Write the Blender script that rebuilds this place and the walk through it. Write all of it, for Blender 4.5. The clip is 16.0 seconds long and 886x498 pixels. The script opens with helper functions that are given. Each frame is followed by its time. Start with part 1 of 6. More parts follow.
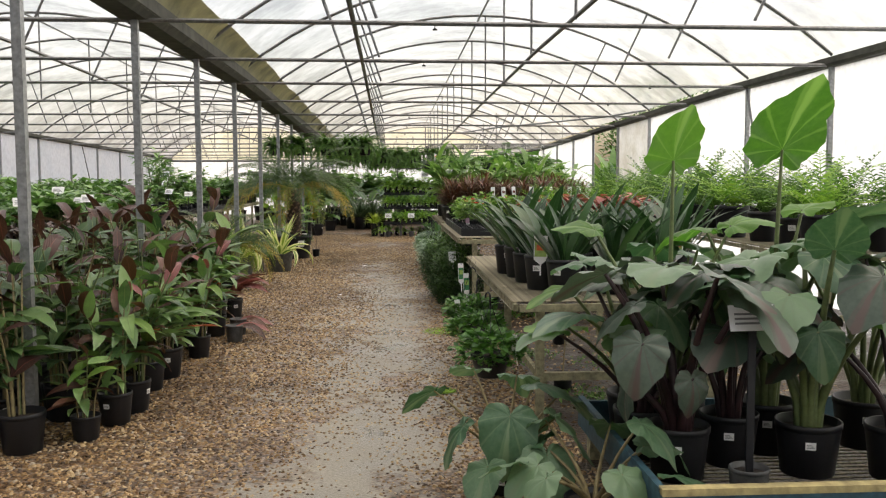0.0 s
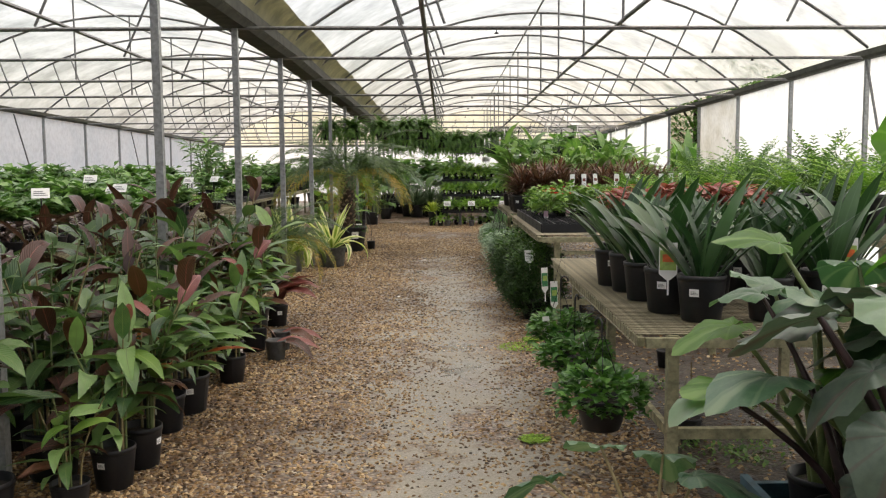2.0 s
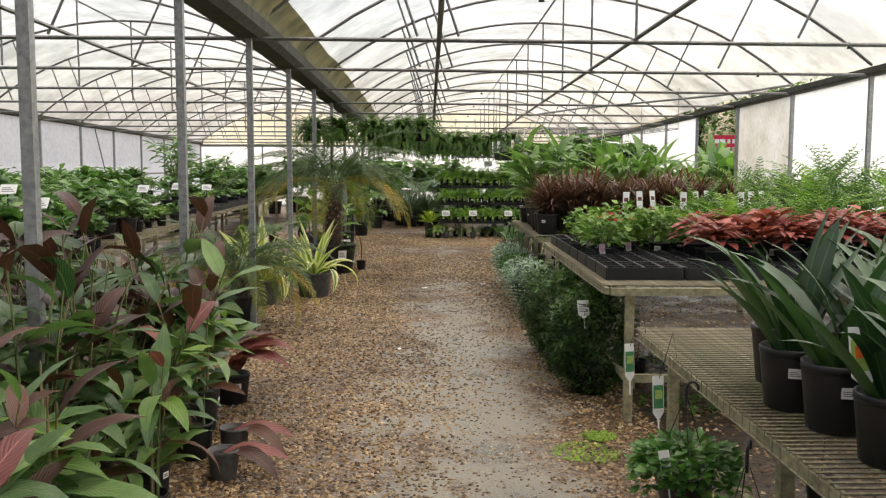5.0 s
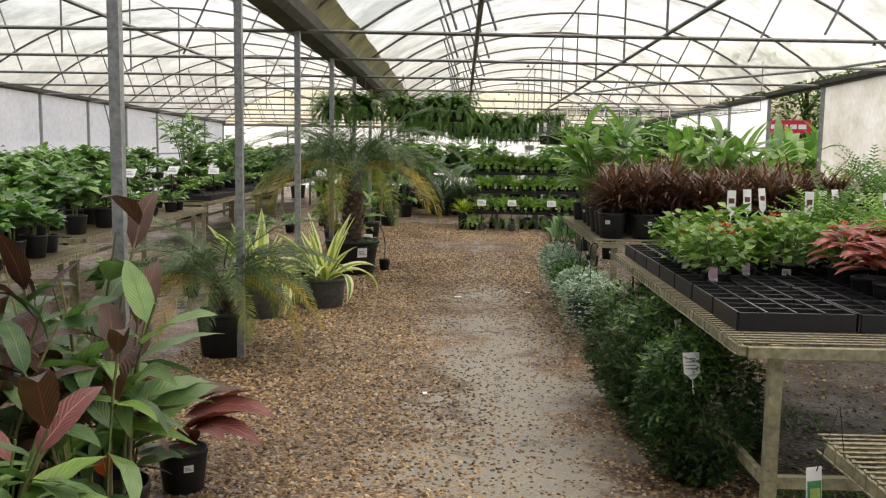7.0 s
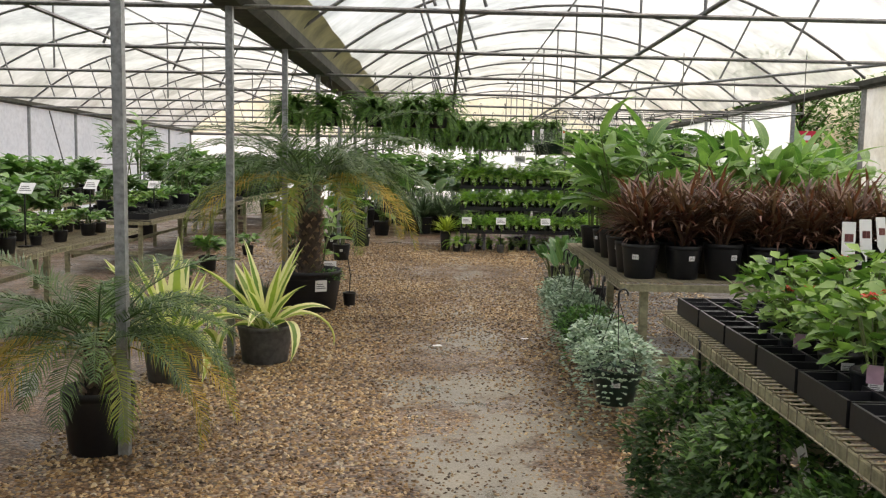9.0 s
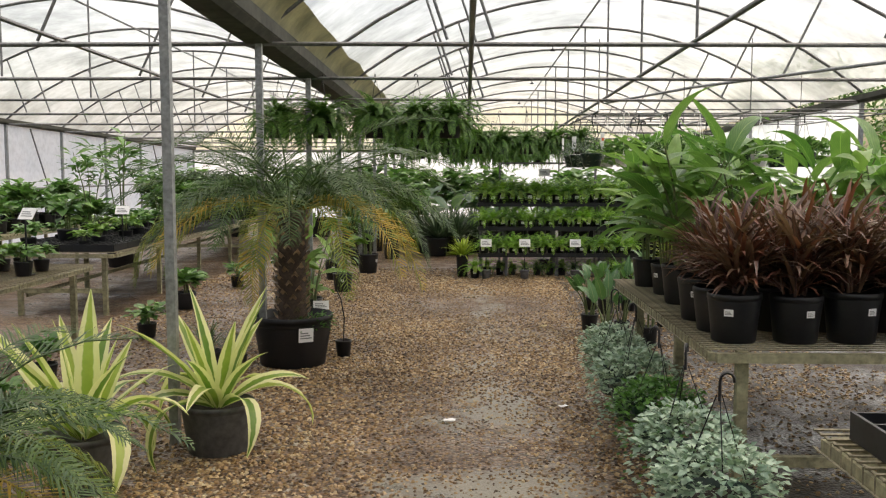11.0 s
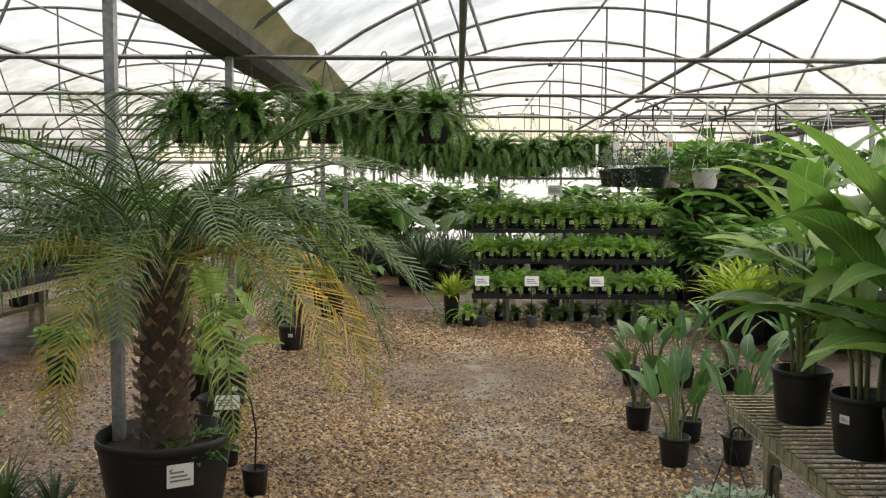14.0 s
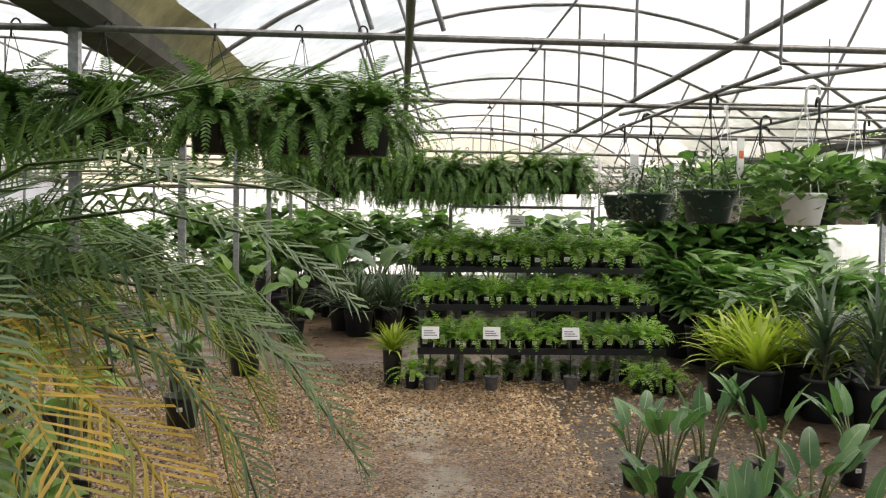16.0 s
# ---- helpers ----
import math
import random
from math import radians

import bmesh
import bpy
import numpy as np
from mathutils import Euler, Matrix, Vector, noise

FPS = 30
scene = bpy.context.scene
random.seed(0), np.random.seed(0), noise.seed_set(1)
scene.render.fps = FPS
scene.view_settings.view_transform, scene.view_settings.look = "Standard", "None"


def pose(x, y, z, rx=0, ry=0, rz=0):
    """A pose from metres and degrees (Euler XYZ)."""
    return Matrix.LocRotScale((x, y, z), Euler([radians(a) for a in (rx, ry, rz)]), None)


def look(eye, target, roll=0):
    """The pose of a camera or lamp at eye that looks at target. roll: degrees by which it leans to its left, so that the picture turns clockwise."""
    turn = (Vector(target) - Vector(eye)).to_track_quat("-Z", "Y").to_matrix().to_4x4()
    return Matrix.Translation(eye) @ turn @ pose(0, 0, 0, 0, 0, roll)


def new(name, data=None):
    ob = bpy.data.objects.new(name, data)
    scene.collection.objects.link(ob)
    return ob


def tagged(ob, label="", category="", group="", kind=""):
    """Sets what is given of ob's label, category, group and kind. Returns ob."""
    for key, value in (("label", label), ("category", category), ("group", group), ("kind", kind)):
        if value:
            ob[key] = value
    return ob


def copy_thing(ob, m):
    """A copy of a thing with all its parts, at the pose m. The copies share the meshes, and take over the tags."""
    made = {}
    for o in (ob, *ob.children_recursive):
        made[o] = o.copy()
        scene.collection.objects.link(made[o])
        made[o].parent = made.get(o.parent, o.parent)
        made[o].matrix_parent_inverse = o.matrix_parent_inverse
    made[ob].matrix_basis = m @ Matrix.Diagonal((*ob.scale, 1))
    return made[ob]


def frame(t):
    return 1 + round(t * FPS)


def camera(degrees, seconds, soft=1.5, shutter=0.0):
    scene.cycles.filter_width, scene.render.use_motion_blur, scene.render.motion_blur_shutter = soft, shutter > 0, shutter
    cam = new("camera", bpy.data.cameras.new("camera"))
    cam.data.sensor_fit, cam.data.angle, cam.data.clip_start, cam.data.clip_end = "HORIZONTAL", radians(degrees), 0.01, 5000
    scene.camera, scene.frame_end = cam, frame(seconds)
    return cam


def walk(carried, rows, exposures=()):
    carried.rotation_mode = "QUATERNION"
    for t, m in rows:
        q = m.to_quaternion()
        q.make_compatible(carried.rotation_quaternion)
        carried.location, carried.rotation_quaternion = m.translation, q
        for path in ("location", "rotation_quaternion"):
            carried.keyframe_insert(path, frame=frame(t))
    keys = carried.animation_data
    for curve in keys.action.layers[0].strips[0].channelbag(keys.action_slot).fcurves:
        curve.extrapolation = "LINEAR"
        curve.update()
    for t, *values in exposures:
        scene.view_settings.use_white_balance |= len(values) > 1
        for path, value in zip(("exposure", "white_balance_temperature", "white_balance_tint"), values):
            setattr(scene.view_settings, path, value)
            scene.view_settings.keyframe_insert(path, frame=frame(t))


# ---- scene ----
cam = camera(52.4, 16.0, 1.2)
PATH = [
    (0, (-0.26, -0.037, 1.524), (-0.141, 1.954, 1.368), -0.2),
    (0.5, (-0.267, 0.301, 1.533), (-0.198, 2.293, 1.366), 0.8),
    (1, (-0.289, 0.667, 1.522), (-0.272, 2.658, 1.328), 0.8),
    (1.5, (-0.354, 1.019, 1.537), (-0.344, 3.008, 1.324), -0.6),
    (2, (-0.381, 1.389, 1.544), (-0.382, 3.38, 1.355), -0.4),
    (2.5, (-0.406, 1.777, 1.554), (-0.422, 3.77, 1.382), 0.2),
    (3, (-0.509, 2.202, 1.562), (-0.493, 4.196, 1.403), -1.0),
    (3.5, (-0.581, 2.609, 1.556), (-0.544, 4.603, 1.394), -1.4),
    (3.7, (-0.597, 2.786, 1.569), (-0.564, 4.779, 1.406), -1.0),
    (5.8, (-0.701, 4.526, 1.68), (-0.672, 6.513, 1.452), 0.3),
    (6, (-0.727, 4.736, 1.672), (-0.71, 6.722, 1.434), 0.0),
    (6.5, (-0.722, 5.245, 1.669), (-0.723, 7.23, 1.426), 0.2),
    (7, (-0.674, 5.784, 1.678), (-0.714, 7.77, 1.449), 0.9),
    (7.5, (-0.674, 6.285, 1.672), (-0.704, 8.274, 1.463), 0.5),
    (8, (-0.644, 6.819, 1.659), (-0.65, 8.809, 1.466), 0.6),
    (8.5, (-0.62, 7.353, 1.658), (-0.631, 9.343, 1.464), 1.4),
    (8.7, (-0.64, 7.564, 1.658), (-0.648, 9.553, 1.455), 1.3),
    (10.8, (-0.599, 9.536, 1.669), (-0.639, 11.527, 1.486), -0.4),
    (11, (-0.592, 9.721, 1.679), (-0.643, 11.713, 1.505), 0.0),
    (11.5, (-0.577, 10.231, 1.669), (-0.646, 12.224, 1.512), 0.5),
    (12, (-0.623, 10.751, 1.681), (-0.67, 12.744, 1.518), -0.4),
    (12.5, (-0.599, 11.281, 1.693), (-0.666, 13.274, 1.532), 0.4),
    (13, (-0.597, 11.806, 1.692), (-0.668, 13.799, 1.55), 0.7),
    (13.5, (-0.61, 12.313, 1.709), (-0.642, 14.308, 1.575), -0.3),
    (14, (-0.574, 12.848, 1.738), (-0.607, 14.842, 1.591), 0.2),
    (14.5, (-0.592, 13.398, 1.714), (-0.605, 15.392, 1.564), 0.1),
    (15, (-0.619, 13.921, 1.722), (-0.595, 15.916, 1.582), -0.7),
    (15.5, (-0.572, 14.425, 1.75), (-0.555, 16.423, 1.659), 0.5),
    (16, (-0.585, 14.923, 1.743), (-0.49, 16.919, 1.659), 0.8),
]
walk(cam, [(t, look(eye, target, roll)) for t, eye, target, roll in PATH], [(0, 0.66, 7150, 11), (6, 0.7, 7150, 11), (12, 0.68, 7150, 11), (16, 0.86, 7150, 11)])

# ---- light ----
SUN_UP, SUN_TURN = radians(64), radians(50)
world = bpy.data.worlds.new("sky")
scene.world = world
world.use_nodes = True
wn = world.node_tree
sky = wn.nodes.new("ShaderNodeTexSky")
sky.sky_type, sky.sun_disc, sky.sun_elevation, sky.sun_rotation = "NISHITA", False, SUN_UP, SUN_TURN
sky.dust_density, sky.air_density = 4.0, 1.2
wn.nodes["Background"].inputs["Strength"].default_value = 0.15
wn.links.new(sky.outputs[0], wn.nodes["Background"].inputs["Color"])
sun_data = bpy.data.lights.new("sun", "SUN")
sun_data.energy, sun_data.angle, sun_data.color = 3.6, radians(130), (1.0, 0.965, 0.9)
sun = new("sun", sun_data)
to_sun = Vector((math.sin(SUN_TURN) * math.cos(SUN_UP), math.cos(SUN_TURN) * math.cos(SUN_UP), math.sin(SUN_UP)))
sun.matrix_world = look(to_sun * 40, (0, 0, 0))

# ---- materials ----
RND = random.Random(7)


def material(name, rough=0.6, metal=0.0):
    m = bpy.data.materials.new(name)
    m.use_nodes = True
    b = m.node_tree.nodes["Principled BSDF"]
    b.inputs["Roughness"].default_value, b.inputs["Metallic"].default_value = rough, metal
    return m, m.node_tree.nodes, m.node_tree.links, b


def ramp(n, stops):
    r = n.new("ShaderNodeValToRGB")
    while len(r.color_ramp.elements) < len(stops):
        r.color_ramp.elements.new(0.5)
    for e, (p, c) in zip(r.color_ramp.elements, stops):
        e.position, e.color = p, (*c, 1)
    return r


def noise_tex(n, l, scale, detail=4, coords="Object", rough=0.6):
    t, c = n.new("ShaderNodeTexNoise"), n.new("ShaderNodeTexCoord")
    t.inputs["Scale"].default_value, t.inputs["Detail"].default_value, t.inputs["Roughness"].default_value = scale, detail, rough
    l.new(c.outputs[coords], t.inputs["Vector"])
    return t


def mixed(n, l, a, b, fac, mode="MIX"):
    m = n.new("ShaderNodeMix")
    m.data_type, m.blend_type = "RGBA", mode
    for socket, value in ((m.inputs[0], fac), (m.inputs[6], a), (m.inputs[7], b)):
        if isinstance(value, bpy.types.NodeSocket):
            l.new(value, socket)
        elif isinstance(value, (int, float)):
            socket.default_value = value
        else:
            socket.default_value = (*value, 1)
    return m.outputs[2]


def bump(n, l, b, height, strength=0.4, distance=0.01):
    k = n.new("ShaderNodeBump")
    k.inputs["Strength"].default_value, k.inputs["Distance"].default_value = strength, distance
    l.new(height, k.inputs["Height"])
    l.new(k.outputs[0], b.inputs["Normal"])


def plain(name, color, rough=0.6, metal=0.0, scale=18, vary=0.25, bumps=0.2):
    """A surface of one colour, with grain, large stains and fine relief."""
    m, n, l, b = material(name, rough, metal)
    t1, t2 = noise_tex(n, l, scale), noise_tex(n, l, scale / 9, 3)
    dark, light = [c * (1 - vary) for c in color], [min(1, c * (1 + vary)) for c in color]
    c1 = ramp(n, [(0.3, dark), (0.7, light)])
    l.new(t1.outputs[0], c1.inputs[0])
    c2 = ramp(n, [(0.35, [1 - vary * 0.7] * 3), (0.65, (1, 1, 1))])
    l.new(t2.outputs[0], c2.inputs[0])
    l.new(mixed(n, l, c1.outputs[0], c2.outputs[0], 1.0, "MULTIPLY"), b.inputs["Base Color"])
    bump(n, l, b, t1.outputs[0], bumps, 0.004)
    return m


def leafy(name, dark, light, rough=0.38, trans=0.35, rib=(0.2, 0.32, 0.1), rib_width=0.035, island=False, veins=0, edge=None, tip=None, radial=False):
    """A leaf: colour from leaf to leaf, a paler midrib, side veins, and light that shines through."""
    m, n, l, b = material(name, rough)
    src = n.new("ShaderNodeNewGeometry") if island else n.new("ShaderNodeObjectInfo")
    rnd = src.outputs["Random Per Island" if island else "Random"]
    t = noise_tex(n, l, 9, 4)
    add = n.new("ShaderNodeMath")
    add.operation = "MULTIPLY_ADD"
    l.new(t.outputs[0], add.inputs[0])
    add.inputs[1].default_value = 0.7
    sub = n.new("ShaderNodeMath")
    sub.operation = "MULTIPLY_ADD"
    l.new(rnd, sub.inputs[0])
    sub.inputs[1].default_value, sub.inputs[2].default_value = 0.9, -0.3
    l.new(sub.outputs[0], add.inputs[2])
    c = ramp(n, [(0.1, dark), (0.9, light)])
    l.new(add.outputs[0], c.inputs[0])
    col = c.outputs[0]
    uv, sep = n.new("ShaderNodeUVMap"), n.new("ShaderNodeSeparateXYZ")
    l.new(uv.outputs[0], sep.inputs[0])
    off = n.new("ShaderNodeMath")
    off.operation = "SUBTRACT"
    l.new(sep.outputs[0], off.inputs[0])
    off.inputs[1].default_value = 0.5
    dist = n.new("ShaderNodeMath")
    dist.operation = "ABSOLUTE"
    l.new(off.outputs[0], dist.inputs[0])
    if tip:
        tr = ramp(n, [(0.45, (0, 0, 0)), (1.0, (1, 1, 1))])
        l.new(sep.outputs[1], tr.inputs[0])
        col = mixed(n, l, col, tip, tr.outputs[0])
    if edge:
        wob = noise_tex(n, l, 25, 2)
        wa = n.new("ShaderNodeMath")
        wa.operation = "MULTIPLY_ADD"
        l.new(wob.outputs[0], wa.inputs[0])
        wa.inputs[1].default_value = 0.14
        l.new(dist.outputs[0], wa.inputs[2])
        er = ramp(n, [(0.27, (0, 0, 0)), (0.31, (1, 1, 1))])
        l.new(wa.outputs[0], er.inputs[0])
        col = mixed(n, l, col, edge, er.outputs[0])
    if rib:
        rr = ramp(n, [(rib_width * 0.5, (1, 1, 1)), (rib_width, (0, 0, 0))])
        l.new(dist.outputs[0], rr.inputs[0])
        col = mixed(n, l, col, rib, rr.outputs[0])
    if veins:
        w = n.new("ShaderNodeMath")
        w.operation = "MULTIPLY_ADD"
        l.new(dist.outputs[0], w.inputs[0])
        w.inputs[1].default_value = -0.55
        l.new(sep.outputs[1], w.inputs[2])
        s = n.new("ShaderNodeMath")
        s.operation = "MULTIPLY"
        l.new(sep.outputs[0] if radial else w.outputs[0], s.inputs[0])
        s.inputs[1].default_value = veins * 6.283
        si = n.new("ShaderNodeMath")
        si.operation = "SINE"
        l.new(s.outputs[0], si.inputs[0])
        vr = ramp(n, [(0.86, (0, 0, 0)), (0.99, (0.5, 0.5, 0.5))])
        l.new(si.outputs[0], vr.inputs[0])
        col = mixed(n, l, col, rib or light, vr.outputs[0])
        bump(n, l, b, si.outputs[0], 0.25, 0.004)
    else:
        bump(n, l, b, t.outputs[0], 0.15, 0.004)
    l.new(col, b.inputs["Base Color"])
    tl, mx = n.new("ShaderNodeBsdfTranslucent"), n.new("ShaderNodeMixShader")
    l.new(mixed(n, l, col, (0.75, 1.0, 0.35), 0.55, "MULTIPLY"), tl.inputs["Color"])
    mx.inputs[0].default_value = trans
    l.new(b.outputs[0], mx.inputs[1])
    l.new(tl.outputs[0], mx.inputs[2])
    l.new(mx.outputs[0], n["Material Output"].inputs[0])
    return m


def film(name, color, through_part, stain, scale=1.2, low=0.62, clear=0.0):
    """Milky plastic sheeting that lets daylight through, with dirt in streaks."""
    m, n, l, b = material(name, 0.45)
    t, t2 = noise_tex(n, l, scale, 6), noise_tex(n, l, scale * 9, 3)
    c = ramp(n, [(0.36, stain), (low, color)])
    l.new(t.outputs[0], c.inputs[0])
    c2 = ramp(n, [(0.3, (0.86, 0.86, 0.86)), (0.6, (1, 1, 1))])
    l.new(t2.outputs[0], c2.inputs[0])
    col = mixed(n, l, c.outputs[0], c2.outputs[0], 1.0, "MULTIPLY")
    l.new(col, b.inputs["Base Color"])
    tl, mx = n.new("ShaderNodeBsdfTranslucent"), n.new("ShaderNodeMixShader")
    l.new(col, tl.inputs["Color"])
    mx.inputs[0].default_value = through_part
    bump(n, l, b, t2.outputs[0], 0.2, 0.01)
    l.new(b.outputs[0], mx.inputs[1])
    l.new(tl.outputs[0], mx.inputs[2])
    tp, my = n.new("ShaderNodeBsdfTransparent"), n.new("ShaderNodeMixShader")
    my.inputs[0].default_value = clear
    l.new(mx.outputs[0], my.inputs[1])
    l.new(tp.outputs[0], my.inputs[2])
    l.new(my.outputs[0], n["Material Output"].inputs[0])
    return m


def ground_material():
    """Gravel of brown and tan stones, worn through to wet grey concrete along the walked track."""
    m, n, l, b = material("gravel_ground", 0.6)
    co = n.new("ShaderNodeTexCoord")
    v = n.new("ShaderNodeTexVoronoi")
    v.inputs["Scale"].default_value = 46
    l.new(co.outputs["Object"], v.inputs["Vector"])
    stones = ramp(n, [(0.0, (0.07, 0.042, 0.024)), (0.3, (0.17, 0.098, 0.05)), (0.55, (0.28, 0.17, 0.088)), (0.8, (0.36, 0.25, 0.15)), (1.0, (0.3, 0.27, 0.23))])
    sp = n.new("ShaderNodeSeparateColor")
    l.new(v.outputs["Color"], sp.inputs[0])
    l.new(sp.outputs[0], stones.inputs[0])
    gap = ramp(n, [(0.25, (1, 1, 1)), (0.75, (0.3, 0.26, 0.22))])
    l.new(v.outputs["Distance"], gap.inputs[0])
    gravel = mixed(n, l, stones.outputs[0], gap.outputs[0], 1.0, "MULTIPLY")
    damp = noise_tex(n, l, 0.7, 5)
    dr = ramp(n, [(0.35, (0.55, 0.52, 0.5)), (0.6, (1, 1, 1))])
    l.new(damp.outputs[0], dr.inputs[0])
    gravel = mixed(n, l, gravel, dr.outputs[0], 1.0, "MULTIPLY")
    fine, mid = noise_tex(n, l, 60, 6), noise_tex(n, l, 2.2, 5)
    cr = ramp(n, [(0.3, (0.15, 0.138, 0.11)), (0.7, (0.33, 0.305, 0.25))])
    l.new(mid.outputs[0], cr.inputs[0])
    fr = ramp(n, [(0.35, (0.7, 0.68, 0.64)), (0.6, (1, 1, 1))])
    l.new(fine.outputs[0], fr.inputs[0])
    slab = mixed(n, l, cr.outputs[0], fr.outputs[0], 1.0, "MULTIPLY")
    sx = n.new("ShaderNodeSeparateXYZ")
    l.new(co.outputs["Object"], sx.inputs[0])
    # the worn track: a strip along y about x = -0.35, and a bare patch about (-0.4, 21)
    a = n.new("ShaderNodeMath")
    a.operation = "ADD"
    l.new(sx.outputs[0], a.inputs[0])
    a.inputs[1].default_value = 0.38
    ab = n.new("ShaderNodeMath")
    ab.operation = "ABSOLUTE"
    l.new(a.outputs[0], ab.inputs[0])
    wob = noise_tex(n, l, 1.3, 6, rough=0.7)
    ma = n.new("ShaderNodeMath")
    ma.operation = "MULTIPLY_ADD"
    l.new(wob.outputs[0], ma.inputs[0])
    ma.inputs[1].default_value = -3.4
    l.new(ab.outputs[0], ma.inputs[2])
    mask = ramp(n, [(0.0, (1, 1, 1)), (0.3, (0, 0, 0))])
    sh = n.new("ShaderNodeMath")
    sh.operation = "ADD"
    l.new(ma.outputs[0], sh.inputs[0])
    sh.inputs[1].default_value = 1.4
    far = n.new("ShaderNodeMapRange")
    l.new(sx.outputs[1], far.inputs[0])
    for k, value in enumerate((13.5, 17.0, 0.0, 0.45)):
        far.inputs[k + 1].default_value = value
    sh2 = n.new("ShaderNodeMath")
    sh2.operation = "ADD"
    l.new(sh.outputs[0], sh2.inputs[0])
    l.new(far.outputs[0], sh2.inputs[1])
    l.new(sh2.outputs[0], mask.inputs[0])
    # shade under the benches on the right, put into the colour of soil and stones
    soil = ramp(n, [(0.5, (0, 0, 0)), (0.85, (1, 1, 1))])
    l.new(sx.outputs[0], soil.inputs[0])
    shaded_gravel = mixed(n, l, gravel, (0.24, 0.23, 0.18), soil.outputs[0], "MULTIPLY")
    l.new(mixed(n, l, shaded_gravel, slab, mask.outputs[0]), b.inputs["Base Color"])
    hm = mixed(n, l, v.outputs["Distance"], fine.outputs[0], mask.outputs[0])
    rr = ramp(n, [(0.35, (0.25, 0.25, 0.25)), (0.62, (0.7, 0.7, 0.7))])
    l.new(mid.outputs[0], rr.inputs[0])
    l.new(rr.outputs[0], b.inputs["Roughness"])
    bump(n, l, b, hm, 0.6, -0.012)
    return m


def pebble_material():
    m, n, l, b = material("pebbles", 0.55)
    g = n.new("ShaderNodeNewGeometry")
    c = ramp(n, [(0.0, (0.045, 0.028, 0.016)), (0.25, (0.16, 0.092, 0.038)), (0.5, (0.3, 0.185, 0.08)), (0.72, (0.44, 0.3, 0.145)), (0.9, (0.58, 0.45, 0.26)), (1.0, (0.38, 0.35, 0.29))])
    l.new(g.outputs["Random Per Island"], c.inputs[0])
    t = noise_tex(n, l, 0.7, 5)
    dr = ramp(n, [(0.35, (0.55, 0.52, 0.5)), (0.6, (1, 1, 1))])
    l.new(t.outputs[0], dr.inputs[0])
    l.new(mixed(n, l, c.outputs[0], dr.outputs[0], 1.0, "MULTIPLY"), b.inputs["Base Color"])
    return m


M_GROUND, M_PEBBLE = ground_material(), pebble_material()
M_ROOF = film("roof_film", (0.9, 0.9, 0.9), 0.52, (0.44, 0.44, 0.43), 0.8, 0.6, clear=0.4)
M_WALL = film("wall_film", (0.97, 0.98, 0.99), 0.92, (0.84, 0.86, 0.87), 1.1, clear=0.12)
M_WESTWALL = film("west_wall_film", (0.97, 0.98, 1.0), 0.94, (0.88, 0.91, 0.94), 1.1, clear=0.15)
M_PANEL = film("grey_sheet", (0.8, 0.8, 0.77), 0.5, (0.62, 0.6, 0.52), 1.5)
M_GABLE = film("gable_sheet", (0.9, 0.86, 0.7), 0.8, (0.7, 0.66, 0.5), 1.0)
M_FLASH = film("algae_film", (0.36, 0.33, 0.17), 0.3, (0.12, 0.115, 0.06), 2.5, 0.75)
M_STEEL = plain("galvanised_steel", (0.3, 0.31, 0.31), 0.5, 0.55, 30, 0.3)
M_TUBE = plain("dull_steel_tube", (0.2, 0.2, 0.2), 0.55, 0.5, 30, 0.3)
M_GUTTER = plain("weathered_gutter", (0.055, 0.055, 0.042), 0.8, 0.0, 8, 0.45)
M_WOOD = plain("weathered_timber", (0.3, 0.28, 0.17), 0.8, 0, 25, 0.45, 0.5)
M_WIRE = plain("rusty_wire", (0.27, 0.24, 0.16), 0.65, 0.1, 40, 0.5)
M_BLUE = plain("chipped_blue_paint", (0.03, 0.09, 0.12), 0.6, 0, 14, 0.5, 0.4)
M_YELLOWBOARD = plain("faded_yellow_board", (0.45, 0.37, 0.17), 0.75, 0, 16, 0.4, 0.4)
M_POT = plain("black_plastic", (0.008, 0.0085, 0.011), 0.48, 0, 40, 0.3, 0.1)
M_GREYPOT = plain("dusty_grey_plastic", (0.09, 0.09, 0.09), 0.55, 0, 22, 0.4, 0.1)
M_GREENPOT = plain("dark_green_plastic", (0.01, 0.035, 0.025), 0.4, 0, 30, 0.3, 0.1)
M_WHITEPOT = plain("white_plastic", (0.75, 0.75, 0.74), 0.4, 0, 20, 0.08, 0.05)
M_SOIL = plain("potting_soil", (0.035, 0.026, 0.02), 0.95, 0, 90, 0.6, 0.9)
M_CARD = plain("white_card", (0.8, 0.8, 0.79), 0.5, 0, 12, 0.04, 0.02)
M_INK = plain("grey_print", (0.2, 0.2, 0.2), 0.6, 0, 20, 0.1, 0.0)
M_RED = plain("red_sign_paint", (0.6, 0.02, 0.05), 0.4, 0, 10, 0.08, 0.0)
M_ORANGE = plain("orange_print", (0.75, 0.14, 0.03), 0.4, 0, 30, 0.3, 0.0)
M_LIME = plain("lime_print", (0.35, 0.5, 0.12), 0.45, 0, 30, 0.3, 0.0)
M_GREENPRINT = plain("green_print", (0.05, 0.25, 0.1), 0.45, 0, 30, 0.3, 0.0)
M_TRUNK = plain("palm_trunk", (0.075, 0.05, 0.035), 0.9, 0, 40, 0.5, 0.8)
M_BOOT = plain("palm_leaf_scar", (0.42, 0.31, 0.21), 0.85, 0, 30, 0.5, 0.6)
